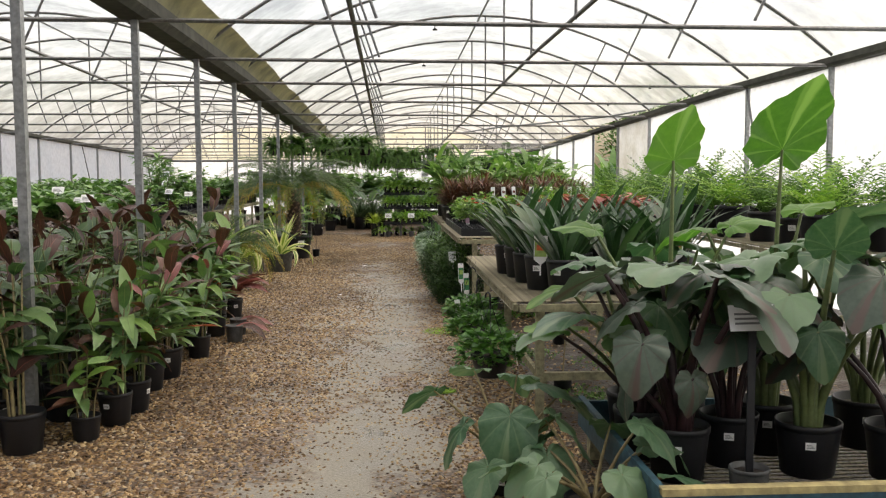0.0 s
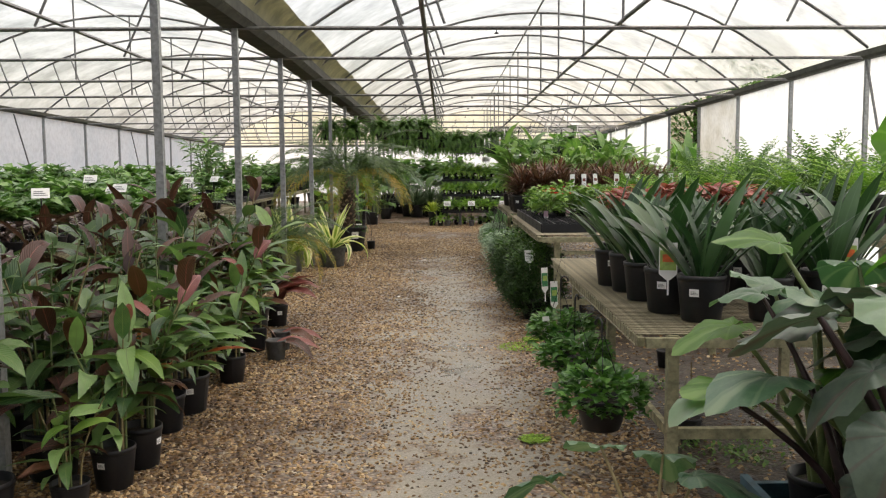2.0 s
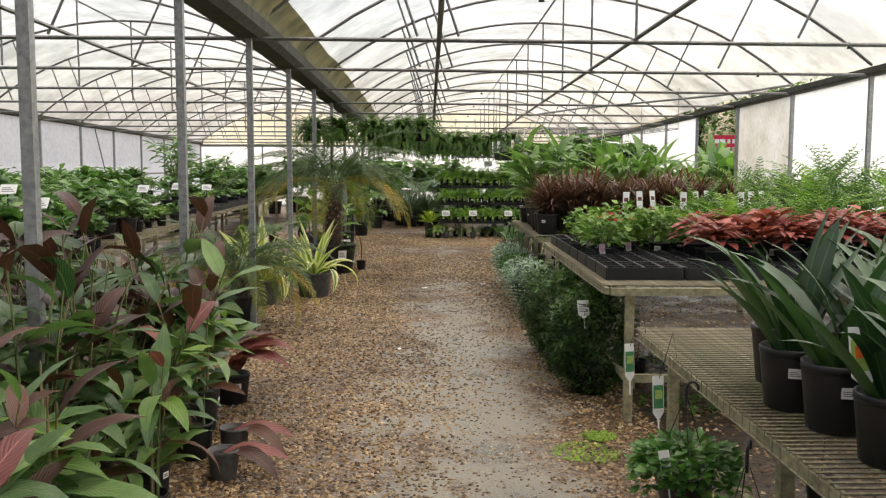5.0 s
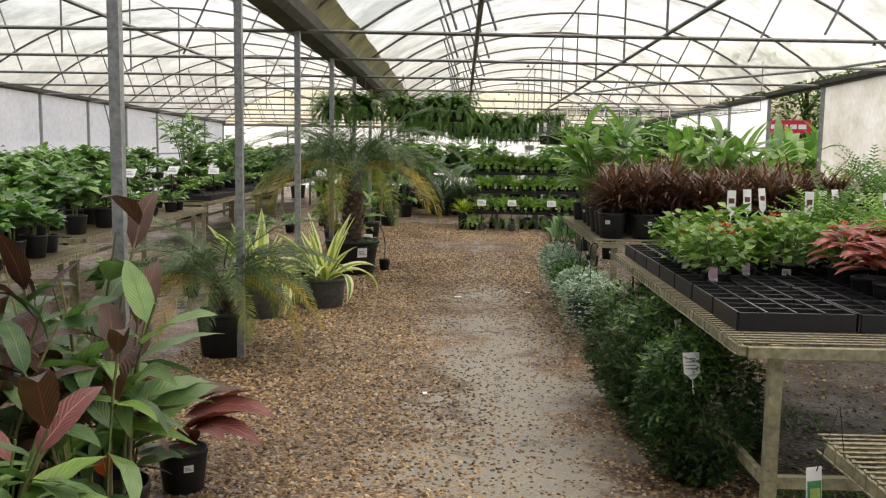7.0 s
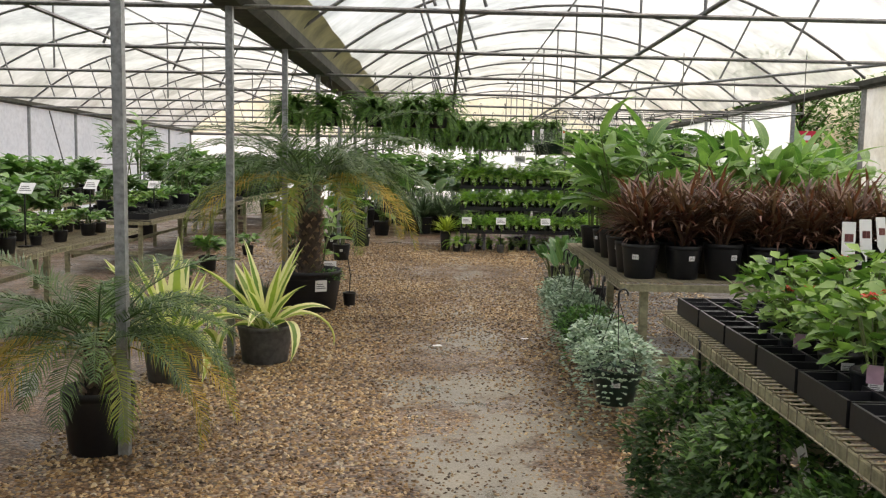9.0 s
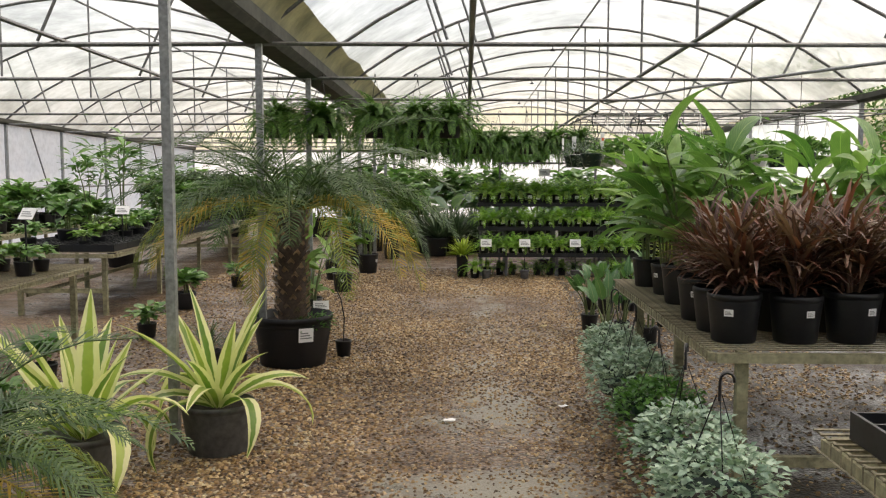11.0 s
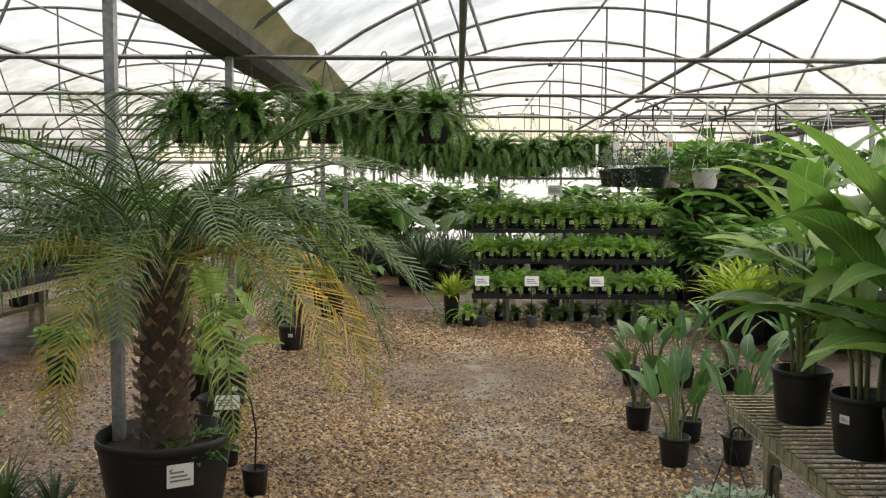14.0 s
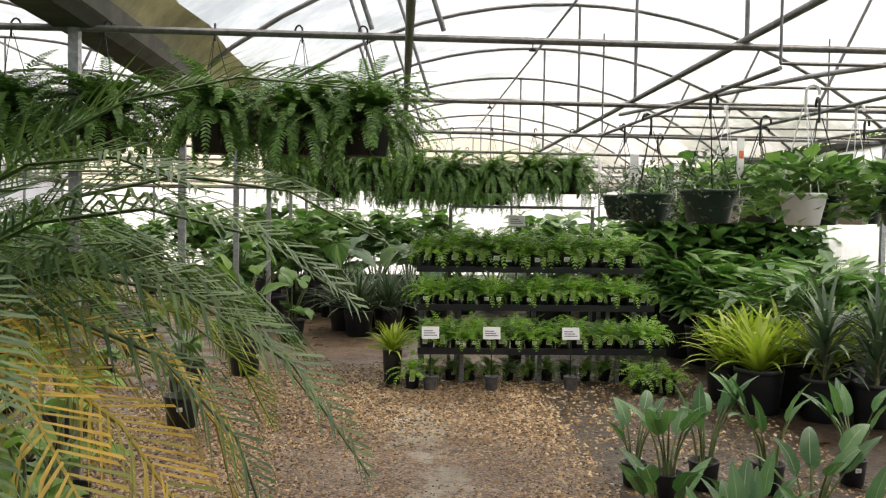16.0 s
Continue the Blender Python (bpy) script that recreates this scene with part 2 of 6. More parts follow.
M_MOSS = plain("lime_moss", (0.22, 0.38, 0.04), 0.9, 0, 60, 0.4, 0.8)
M_STEM = plain("green_stem", (0.13, 0.17, 0.06), 0.5, 0, 25, 0.3, 0.1)
M_CANE = plain("tan_cane", (0.24, 0.19, 0.09), 0.6, 0, 25, 0.35, 0.2)
M_DARKSTEM = plain("purple_black_stem", (0.035, 0.014, 0.016), 0.4, 0, 25, 0.35, 0.1)
M_PINK = plain("pink_paper", (0.6, 0.38, 0.48), 0.6, 0, 25, 0.15, 0.05)
L_GINGER = leafy("ginger_leaf", (0.045, 0.115, 0.04), (0.24, 0.39, 0.125), 0.33, 0.3, (0.17, 0.24, 0.09), 0.03, veins=14)
L_BURGUNDY = leafy("burgundy_leaf", (0.04, 0.018, 0.01), (0.11, 0.045, 0.022), 0.4, 0.25, (0.2, 0.06, 0.05), 0.03, veins=14)
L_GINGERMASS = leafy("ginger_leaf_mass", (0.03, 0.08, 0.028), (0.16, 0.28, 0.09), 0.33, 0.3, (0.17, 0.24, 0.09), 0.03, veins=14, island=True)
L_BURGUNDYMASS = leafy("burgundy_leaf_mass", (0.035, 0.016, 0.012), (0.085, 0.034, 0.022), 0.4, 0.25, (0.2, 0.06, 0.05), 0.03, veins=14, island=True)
L_PINK = leafy("pink_leaf", (0.14, 0.03, 0.03), (0.26, 0.08, 0.07), 0.45, 0.3, (0.4, 0.16, 0.14), 0.03, veins=12)
L_RUST = leafy("rust_leaf", (0.3, 0.06, 0.012), (0.5, 0.16, 0.04), 0.45, 0.4, (0.5, 0.3, 0.08), 0.03)
L_FRESH = leafy("fresh_leaf", (0.12, 0.25, 0.04), (0.24, 0.4, 0.08), 0.4, 0.4, (0.3, 0.42, 0.12), 0.03, veins=12)
L_EAR = leafy("elephant_ear_leaf", (0.05, 0.125, 0.06), (0.17, 0.27, 0.15), 0.42, 0.3, (0.17, 0.25, 0.14), 0.02, veins=11, radial=True)
L_EARLIGHT = leafy("bright_elephant_ear_leaf", (0.06, 0.17, 0.025), (0.14, 0.3, 0.05), 0.4, 0.55, (0.22, 0.38, 0.1), 0.02, veins=11, radial=True)
L_EARDARK = leafy("dusky_elephant_ear_leaf", (0.035, 0.06, 0.042), (0.11, 0.15, 0.11), 0.4, 0.2, (0.1, 0.07, 0.06), 0.02, veins=11, radial=True)
L_CLIVIA = leafy("clivia_leaf", (0.015, 0.05, 0.018), (0.055, 0.13, 0.04), 0.42, 0.2, (0.06, 0.13, 0.05), 0.05)
L_AGAVE = leafy("variegated_leaf", (0.12, 0.24, 0.03), (0.42, 0.52, 0.1), 0.4, 0.4, None, edge=(0.8, 0.78, 0.42))
L_PALM = leafy("palm_leaflet", (0.025, 0.07, 0.018), (0.1, 0.17, 0.045), 0.4, 0.3, None, island=True)
L_PALMOLD = leafy("yellowing_leaflet", (0.16, 0.2, 0.03), (0.55, 0.36, 0.06), 0.45, 0.4, None, island=True)
L_PALMMID = leafy("yellow_green_leaflet", (0.1, 0.18, 0.03), (0.3, 0.33, 0.06), 0.45, 0.4, None, island=True)
L_FERN = leafy("fern_pinna", (0.045, 0.115, 0.025), (0.16, 0.3, 0.065), 0.5, 0.4, None, island=True)
L_LIGHTFERN = leafy("light_fern_pinna", (0.12, 0.28, 0.035), (0.32, 0.52, 0.08), 0.5, 0.4, None, island=True)
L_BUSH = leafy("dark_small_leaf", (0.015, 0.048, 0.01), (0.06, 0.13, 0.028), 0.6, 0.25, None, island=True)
L_BUSHTOP = leafy("lighter_small_leaf", (0.045, 0.12, 0.02), (0.14, 0.27, 0.05), 0.4, 0.3, None, island=True)
L_ROUND = leafy("round_leaf", (0.03, 0.11, 0.02), (0.12, 0.28, 0.05), 0.45, 0.3, None, island=True)
L_SILVER = leafy("silver_leaf", (0.18, 0.28, 0.2), (0.44, 0.55, 0.42), 0.55, 0.2, None, island=True)
L_FLOWERLEAF = leafy("soft_green_leaf", (0.08, 0.18, 0.035), (0.27, 0.42, 0.1), 0.5, 0.35, None, island=True)
L_REDLEAF = leafy("coral_red_leaf", (0.22, 0.035, 0.03), (0.5, 0.13, 0.1), 0.5, 0.3, (0.5, 0.2, 0.15), 0.04, island=True)
L_PETAL = leafy("red_petal", (0.5, 0.01, 0.01), (0.8, 0.05, 0.04), 0.5, 0.3, None, island=True)
L_BRONZE = leafy("bronze_leaf", (0.055, 0.025, 0.02), (0.2, 0.12, 0.075), 0.42, 0.25, (0.22, 0.08, 0.06), 0.05, island=True)
L_BRONZERED = leafy("red_bronze_leaf", (0.1, 0.03, 0.02), (0.22, 0.085, 0.05), 0.42, 0.3, None, island=True)
L_BIG = leafy("broad_ginger_leaf", (0.08, 0.19, 0.045), (0.27, 0.43, 0.12), 0.38, 0.4, (0.3, 0.45, 0.14), 0.025, veins=16)
L_BIRD = leafy("paddle_leaf", (0.04, 0.12, 0.04), (0.11, 0.24, 0.085), 0.35, 0.3, (0.22, 0.32, 0.14), 0.04, veins=18)
L_LEAFY = leafy("bench_leaf", (0.055, 0.145, 0.035), (0.22, 0.38, 0.11), 0.4, 0.35, (0.16, 0.28, 0.08), 0.04, island=True)
L_PURPLE = leafy("purple_bronze_leaf", (0.03, 0.015, 0.015), (0.15, 0.1, 0.085), 0.45, 0.2, None, island=True)
L_YELLOW = leafy("yellow_green_leaf", (0.22, 0.32, 0.03), (0.5, 0.58, 0.1), 0.4, 0.4, None, island=True)
L_GREYGREEN = leafy("grey_green_leaf", (0.04, 0.075, 0.04), (0.14, 0.2, 0.12), 0.4, 0.25, None, island=True)
L_OUT = leafy("garden_leaf", (0.05, 0.12, 0.03), (0.2, 0.34, 0.08), 0.5, 0.4, None, island=True)

# ---- mesh tools ----


class Mesh:
    """Collects faces, with a UV for each corner, into one mesh."""

    def __init__(self):
        self.v, self.f, self.uv, self.mi = [], [], [], []

    def grid(self, pts, us, vs, mat=0):
        rows, cols = len(pts), len(pts[0])
        k = len(self.v)
        for r in pts:
            self.v.extend(tuple(p) for p in r)
        for i in range(rows - 1):
            for j in range(cols - 1):
                self.f.append((k + i * cols + j, k + i * cols + j + 1, k + (i + 1) * cols + j + 1, k + (i + 1) * cols + j))
                self.uv.extend(((us[j], vs[i]), (us[j + 1], vs[i]), (us[j + 1], vs[i + 1]), (us[j], vs[i + 1])))
                self.mi.append(mat)

    def face(self, pts, mat=0):
        k = len(self.v)
        self.v.extend(tuple(p) for p in pts)
        self.f.append(tuple(range(k, k + len(pts))))
        self.uv.extend((0.5, i / len(pts)) for i in range(len(pts)))
        self.mi.append(mat)

    def box(self, x0, y0, z0, x1, y1, z1, mat=0):
        k = len(self.v)
        self.v.extend([(x, y, z) for z in (z0, z1) for x, y in ((x0, y0), (x1, y0), (x1, y1), (x0, y1))])
        for f in ((0, 3, 2, 1), (4, 5, 6, 7), (0, 1, 5, 4), (1, 2, 6, 5), (2, 3, 7, 6), (3, 0, 4, 7)):
            self.f.append(tuple(k + i for i in f))
            self.uv.extend(((0, 0), (1, 0), (1, 1), (0, 1)))
            self.mi.append(mat)

    def tube(self, path, radius, sides=6, mat=0):
        """A round bar along a path; radius is one number or one for each point."""
        path = [Vector(p) for p in path]
        rad = radius if isinstance(radius, (list, tuple)) else [radius] * len(path)
        rows = []
        for i, p in enumerate(path):
            d = (path[min(i + 1, len(path) - 1)] - path[max(i - 1, 0)]).normalized()
            a = d.cross(Vector((0.31, 0.17, 0.93)))
            a = (a if a.length > 0.05 else d.cross(Vector((1, 0, 0)))).normalized()
            b = d.cross(a)
            rows.append([p + rad[i] * (a * math.cos(t) + b * math.sin(t)) for t in (2 * math.pi * s / sides for s in range(sides + 1))])
        self.grid(rows, [j / sides for j in range(sides + 1)], [i / max(1, len(rows) - 1) for i in range(len(rows))], mat)
        for row, turn in ((rows[0], 1), (rows[-1], -1)):
            self.face(row[:-1][::turn], mat)

    def lathe(self, profile, sides=20, mat=0, centre=(0, 0, 0), wobble=0.0):
        rows = []
        for r, z in profile:
            rows.append([Vector((centre[0] + r * math.cos(t), centre[1] + r * math.sin(t), centre[2] + z + wobble * math.sin(3 * t + r * 40))) for t in (2 * math.pi * s / sides for s in range(sides + 1))])
        self.grid(rows, [j / sides for j in range(sides + 1)], [i / max(1, len(rows) - 1) for i in range(len(rows))], mat)

    def done(self, name, mats, smooth=True):
        me = bpy.data.meshes.new(name)
        me.from_pydata(self.v, [], self.f)
        layer = me.uv_layers.new(name="UVMap")
        layer.data.foreach_set("uv", np.array(self.uv, dtype=np.float32).ravel())
        for mm in mats if isinstance(mats, (list, tuple)) else [mats]:
            me.materials.append(mm)
        me.polygons.foreach_set("material_index", self.mi)
        me.polygons.foreach_set("use_smooth", [smooth] * len(self.f))
        me.update()
        return me


PROFILES = {
    "lance": lambda s: math.sin(math.pi * min(1, s ** 0.75)) ** 0.8 if 0 < s < 1 else 0.04,
    "ovate": lambda s: math.sin(math.pi * s ** 0.6) ** 0.75 if 0 < s < 1 else 0.06,
    "strap": lambda s: (0.75 + 0.25 * math.sin(math.pi * s)) * (1 - s ** 5) + 0.03,
    "sword": lambda s: (0.55 + 1.0 * s) * (1 - s ** 2.2) * 1.15 + 0.02,
    "needle": lambda s: 1.0 - 0.92 * s,
}


def blade(mb, o, az, el, length, width, droop=0.6, prof="lance", fold=0.18, seg=5, roll=0.0, wave=0.0, mat=0, wide=2):
    """One leaf from o, at the heading az and the rise el (radians), bending down by droop towards its tip."""
    p = Vector(o)
    d, side0 = Vector((math.cos(az), math.sin(az), 0)), Vector((-math.sin(az), math.cos(az), 0))
    shape, rows, vs = PROFILES[prof], [], []
    for i in range(seg + 1):
        s = i / seg
        a = el - droop * s ** 1.3
        nrm = Vector((-math.sin(a) * d.x, -math.sin(a) * d.y, math.cos(a)))
        side = side0 * math.cos(roll) + nrm * math.sin(roll)
        up = nrm * math.cos(roll) - side0 * math.sin(roll)
        w = width / 2 * shape(s)
        row = []
        for j in range(wide + 1):
            u = 2 * j / wide - 1
            row.append(p + side * (w * u) + up * (fold * w * abs(u) + wave * w * math.sin(s * 17 + u * 2)))
        rows.append(row)
        vs.append(s)
        p = p + (d * math.cos(a) + Vector((0, 0, math.sin(a)))) * (length / seg)
    mb.grid(rows, [j / wide for j in range(wide + 1)], vs, mat)


def leaf_mesh(name, length, width, droop, prof, mat, **kw):
    mb = Mesh()
    blade(mb, (0, 0, 0), 0, 0, length, width, droop, prof, **kw)
    return mb.done(name, mat)


def heart_mesh(name, size, mat, cup=0.25, ripple=0.04, seed=0, narrow=0.62):
    """A heart-shaped blade round its stalk's joint, with lobes behind it, arched and rippled."""
    rr = random.Random(seed)
    mb, ph = Mesh(), rr.uniform(0, 6)
    rings, cuts = (0.0, 0.25, 0.5, 0.78, 1.0), 44
    rows = []
    for r in rings:
        row = []
        for k in range(cuts + 1):
            th = -math.pi + 2 * math.pi * k / cuts
            c = abs(th) / math.pi
            out = (1 - c) ** 4.4 * 1.05 + narrow * math.sin(math.pi * c ** 0.85) ** 0.9 * 0.75 + 0.12 + 0.02 * math.sin(11 * th + ph)
            if c > 0.86:
                out *= 1 - 0.75 * (c - 0.86) / 0.14
            x, y = size * r * out * math.cos(th), size * r * out * math.sin(th)
            z = -cup * (x * x + 0.7 * y * y) / size + ripple * size * r * r * math.sin(7 * th + ph) + 0.3 * abs(y) * (1 - r * 0.6) + 0.012 * size * math.cos(22 * th) * r
            row.append((x, y, z))
        rows.append(row)
    mb.grid(rows, [k / cuts for k in range(cuts + 1)], rings)
    return mb.done(name, mat)


def thing(name, label, category, group="", m=None):
    ob = tagged(new(name), label, category, group)
    ob.matrix_basis = m or Matrix()
    return ob


def part(name, mesh, parent, m=None, label=""):
    ob = new(name, mesh)
    ob.parent = parent
    ob.matrix_basis = m or Matrix()
    return tagged(ob, label) if label else ob


def setting(name, mesh, m=None, label=""):
    ob = tagged(new(name, mesh), label, "", "", "structure")
    ob.matrix_basis = m or Matrix()
    return ob


def place(x, y, z=0.0, rz=0.0, s=1.0, rx=0.0, ry=0.0, sz=None):
    return pose(x, y, z, rx, ry, rz) @ Matrix.Diagonal((s, s, sz or s, 1))


POTS = {}


def pot_mesh(r, h, mat, taper=0.8):
    key = (r, h, mat.name, taper)
    if key not in POTS:
        mb, b = Mesh(), r * taper
        mb.lathe([(0.0, 0.0), (b - 0.006, 0.0), (b, 0.006), (r * 0.97, h * 0.86), (r * 0.975, h * 0.88), (r, h * 0.885), (r, h - 0.004), (r - 0.004, h), (r - 0.009, h - 0.004), (r - 0.014, h * 0.8), (0.0, h * 0.8)], 24 if r > 0.12 else 16)
        soil = Mesh()
        soil.lathe([(0.0, h * 0.845), (r * 0.3, h * 0.85), (r * 0.6, h * 0.84), (r * 0.955, h * 0.82)], 12, wobble=0.004)
        POTS[key] = (mb.done("pot", mat), soil.done("soil", M_SOIL))
    return POTS[key]


def label_mesh(w, h, printed=True):
    mb = Mesh()
    mb.box(-w / 2, -0.0012, 0, w / 2, 0, h)
    if printed:
        for k in range(3):
            mb.box(-w * 0.38, -0.0022, h * (0.25 + 0.18 * k), w * (0.38 - 0.12 * k), -0.0012, h * (0.33 + 0.18 * k), 1)
    return mb.done("price_label", [M_CARD, M_INK], False)


LABEL = label_mesh(0.045, 0.035)


def add_pot(parent, r, h, mat=None, taper=0.8, label_at=None):
    body, soil = pot_mesh(r, h, mat or M_POT, taper)
    p = part("pot", body, parent)
    part("soil", soil, parent)
    if label_at is not None:
        k = 0.62
        rad = r * (taper + (0.97 - taper) * k) + 0.002
        a = radians(label_at)
        part("price_label", LABEL, p, Matrix.Translation((rad * math.cos(a), rad * math.sin(a), h * k - 0.012)) @ pose(0, 0, 0, 4, 0, label_at + 90), "small white price label")
    return p


def turn(direction, roll=0.0):
    """Turns x to the direction, with z kept as far up as it goes."""
    x = Vector(direction).normalized()
    y = Vector((0, 0, 1)).cross(x)
    y = y.normalized() if y.length > 1e-4 else Vector((0, 1, 0))
    m = Matrix((x, y, x.cross(y))).transposed().to_4x4()
    return m @ Matrix.Rotation(roll, 4, "X")


def aim(o, az, el, roll=0.0):
    return Matrix.Translation(o) @ turn((math.cos(az) * math.cos(el), math.sin(az) * math.cos(el), math.sin(el)), roll)

# ---- the greenhouse ----
STEP, FIRST, XL, XM, XR = 2.44, 5.35, -9.63, -2.38, 4.87
Y0, Y1 = FIRST - 4 * STEP, FIRST + 14 * STEP
ROWS_Y = [FIRST + STEP * k for k in range(-4, 15)]


def eave(y):
    """Height of the gutters' underside, which falls slowly towards the far end."""
    return 2.85 - 0.002 * (y - 13) if y < 13 else 2.85 - 0.019 * (y - 13)


def arch(x, x0, x1, rise=1.33):
    c, h = (x0 + x1) / 2, (x1 - x0) / 2
    r = (h * h + rise * rise) / (2 * rise)
    return math.sqrt(max(0, r * r - (x - c) ** 2)) - (r - rise)


def build_ground():
    mb = Mesh()
    xs = [-900, -60, -20] + [-12 + 2 * i for i in range(13)] + [25, 60, 900]
    ys = [-900, -60, -12] + [-6 + 3 * i for i in range(17)] + [60, 120, 900]
    mb.grid([[(x, y, 0.0) for x in xs] for y in ys][::1], [0.0] * len(xs), [0.0] * len(ys))
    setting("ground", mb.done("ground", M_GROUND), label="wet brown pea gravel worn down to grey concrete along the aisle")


def track(x, y):
    """How bare of gravel the walked track is, 0 to 1."""
    n = noise.noise(Vector((x * 1.1, y * 0.55, 3.0))) * 0.45 + noise.noise(Vector((x * 3.1, y * 2.3, 9.0))) * 0.2
    mid = math.exp(-((x + 0.33 + 0.15 * math.sin(y * 0.5)) / 0.5) ** 2)
    mid *= 1.0 if y < 14 else max(0.3, 1 - 0.25 * (y - 14))
    patch = math.exp(-(((x + 0.4) / 1.3) ** 2 + ((y - 20.9) / 1.0) ** 2)) * 0.7
    return min(1.0, max(0.0, mid * (0.75 + n) + patch + n * 0.3))


def build_pebbles():
    """Loose stones over the ground, thick at the sides of the aisle and thin along the track."""
    rng = np.random.default_rng(3)
    n = 210000
    yy = 3.2 + (rng.random(n) ** 1.12) * 21.5
    xx = -2.9 + rng.random(n) * 3.7
    wide = rng.random(n) < 0.2
    xx, yy = np.where(wide, -4.6 + rng.random(n) * 7.2, xx), np.where(wide, 16.3 + rng.random(n) * 8.8, yy)
    keep = np.array([rng_v > 0.95 * track(x, y) for x, y, rng_v in zip(xx, yy, rng.random(n))])
    xx, yy = xx[keep][:118000], yy[keep][:118000]
    under = 6000
    xx = np.concatenate([xx, 0.7 + rng.random(under) * 2.3])
    yy = np.concatenate([yy, 4.8 + rng.random(under) * 12.5])
    n = len(xx)
    bare = np.array([track(x, y) for x, y in zip(xx, yy)])
    size = rng.uniform(0.008, 0.018, n) * (1 + 0.012 * yy) * (1 - 0.5 * bare)
    a0, ell, hh = rng.uniform(0, 6.28, n), rng.uniform(0.55, 0.95, n), rng.uniform(0.32, 0.6, n)
    tilt = rng.uniform(-0.45, 0.45, (n, 2))
    V = np.zeros((n, 10, 3))
    for ring, (r, z) in enumerate(((1.0, 0.05), (0.62, 1.0))):
        for k in range(5):
            a = 2 * np.pi * k / 5 + ring * 0.5
            j = rng.uniform(0.8, 1.15, n)
            lx, ly = np.cos(a) * r * size * j, np.sin(a) * r * size * ell * j
            V[:, ring * 5 + k, 0] = xx + lx * np.cos(a0) - ly * np.sin(a0)
            V[:, ring * 5 + k, 1] = yy + lx * np.sin(a0) + ly * np.cos(a0)
            V[:, ring * 5 + k, 2] = np.maximum(-0.004, size * hh * z * 0.9 + (lx * tilt[:, 0] + ly * tilt[:, 1]) * z)
    base = np.arange(n)[:, None] * 10
    quads = np.concatenate([base + np.array([[k, (k + 1) % 5, 5 + (k + 1) % 5, 5 + k]]) for k in range(5)])
    caps = base + np.array([[5, 6, 7, 8, 9]])
    me = bpy.data.meshes.new("gravel")
    me.from_pydata(V.reshape(-1, 3).tolist(), [], quads.tolist() + caps.tolist())
    me.materials.append(M_PEBBLE)
    me.update()
    tagged(new("gravel", me), "loose brown and tan gravel stones on the ground", "gravel", "", "stuff")


def build_roof(name, x0, x1, label):
    mb, nx = Mesh(), 26
    ys = [Y0 + (Y1 - Y0) * i / 72 for i in range(73)]
    us = [j / nx for j in range(nx + 1)]
    rows = []
    for i, y in enumerate(ys):
        sag = -0.02 * (1 - math.cos(2 * math.pi * (y - FIRST) / STEP)) / 2
        rows.append([(x0 + (x1 - x0) * u, y, eave(y) + 0.115 + arch(x0 + (x1 - x0) * u, x0, x1) + (sag + 0.012 * noise.noise(Vector((u * 9, y, 1)))) * math.sin(math.pi * u)) for u in us])
    mb.grid(rows, us, [0.0] * len(ys))
    setting(name, mb.done(name, M_ROOF), label=label)


TUBE_R = 0.02


def build_trusses():
    for bay, (x0, x1) in enumerate(((XM, XR), (XL, XM))):
        c = (x0 + x1) / 2
        for y in ROWS_Y:
            if y < -2:
                continue
            z = eave(y)
            t = thing("roof_truss", "arched steel tube roof truss with a straight bottom chord", "roof truss", "roof trusses", Matrix.Translation((c, y, z)))
            mb = Mesh()
            mb.tube([(x0 - c + 0.04, 0, 0.0), (0, 0, -0.02 * (1 - bay)), (x1 - c - 0.04, 0, -0.04 * (1 - bay))], TUBE_R)
            part("chord", mb.done("chord", M_TUBE), t)
            mb = Mesh()
            mb.tube([(x - c, 0, 0.08 + arch(x, x0, x1)) for x in (x0 + (x1 - x0) * i / 18 for i in range(19))], TUBE_R)
            part("arch_tube", mb.done("arch_tube", M_TUBE), t)
            for a, b in ((0.12, 0.12), (1.7, 2.15), (-1.6, -1.95), (-2.0, -2.3)):
                mb = Mesh()
                mb.tube([(a, 0, 0.03), (b, 0, 0.075 + arch(c + b, x0, x1))], 0.014)
                part("web_tube", mb.done("web_tube", M_TUBE), t)
            if bay == 0:
                mb = Mesh()
                mb.tube([(-1.1, 0, 0.0), (-1.1, 0, -0.06)], 0.004)
                mb.lathe([(0.0, -0.07), (0.022, -0.07), (0.02, -0.06), (0.006, -0.05)], 8, centre=(-1.1, 0, 0))
                part("sprinkler", mb.done("sprinkler", M_POT), t, Matrix.Translation((3.3 if round(y) % 2 else 0.0, 0, 0)), "small black misting sprinkler")
    for x, h, r, label in ((1.37, 0.06, 0.022, "long steel purlin tube"), (-0.55, 0.0, 0.024, "grey irrigation pipe under the roof"), (-4.25, 0.13, 0.022, "long steel purlin tube"), (1.245, 1.38, 0.016, "ridge purlin"), (-6.0, 1.38, 0.016, "ridge purlin")):
        mb = Mesh()
        mb.tube([(x, y, eave(y) + h) for y in (Y0, 10, Y1)], r)
        tagged(new("purlin", mb.done("purlin", M_TUBE)), label, "purlin", "purlins", "structure")
    # black hose slung across under the bay's right half
    mb = Mesh()
    mb.tube([(4.7, 17.2, eave(17) + 0.05), (4.0, 17.6, eave(17) - 0.05), (3.2, 18.8, eave(19) - 0.04), (2.2, 21, eave(21)), (1.5, 23.5, eave(23) + 0.03)], 0.018)
    tagged(new("irrigation_hose", mb.done("irrigation_hose", M_STEEL)), "grey irrigation hose slung under the roof tubes", "hose")


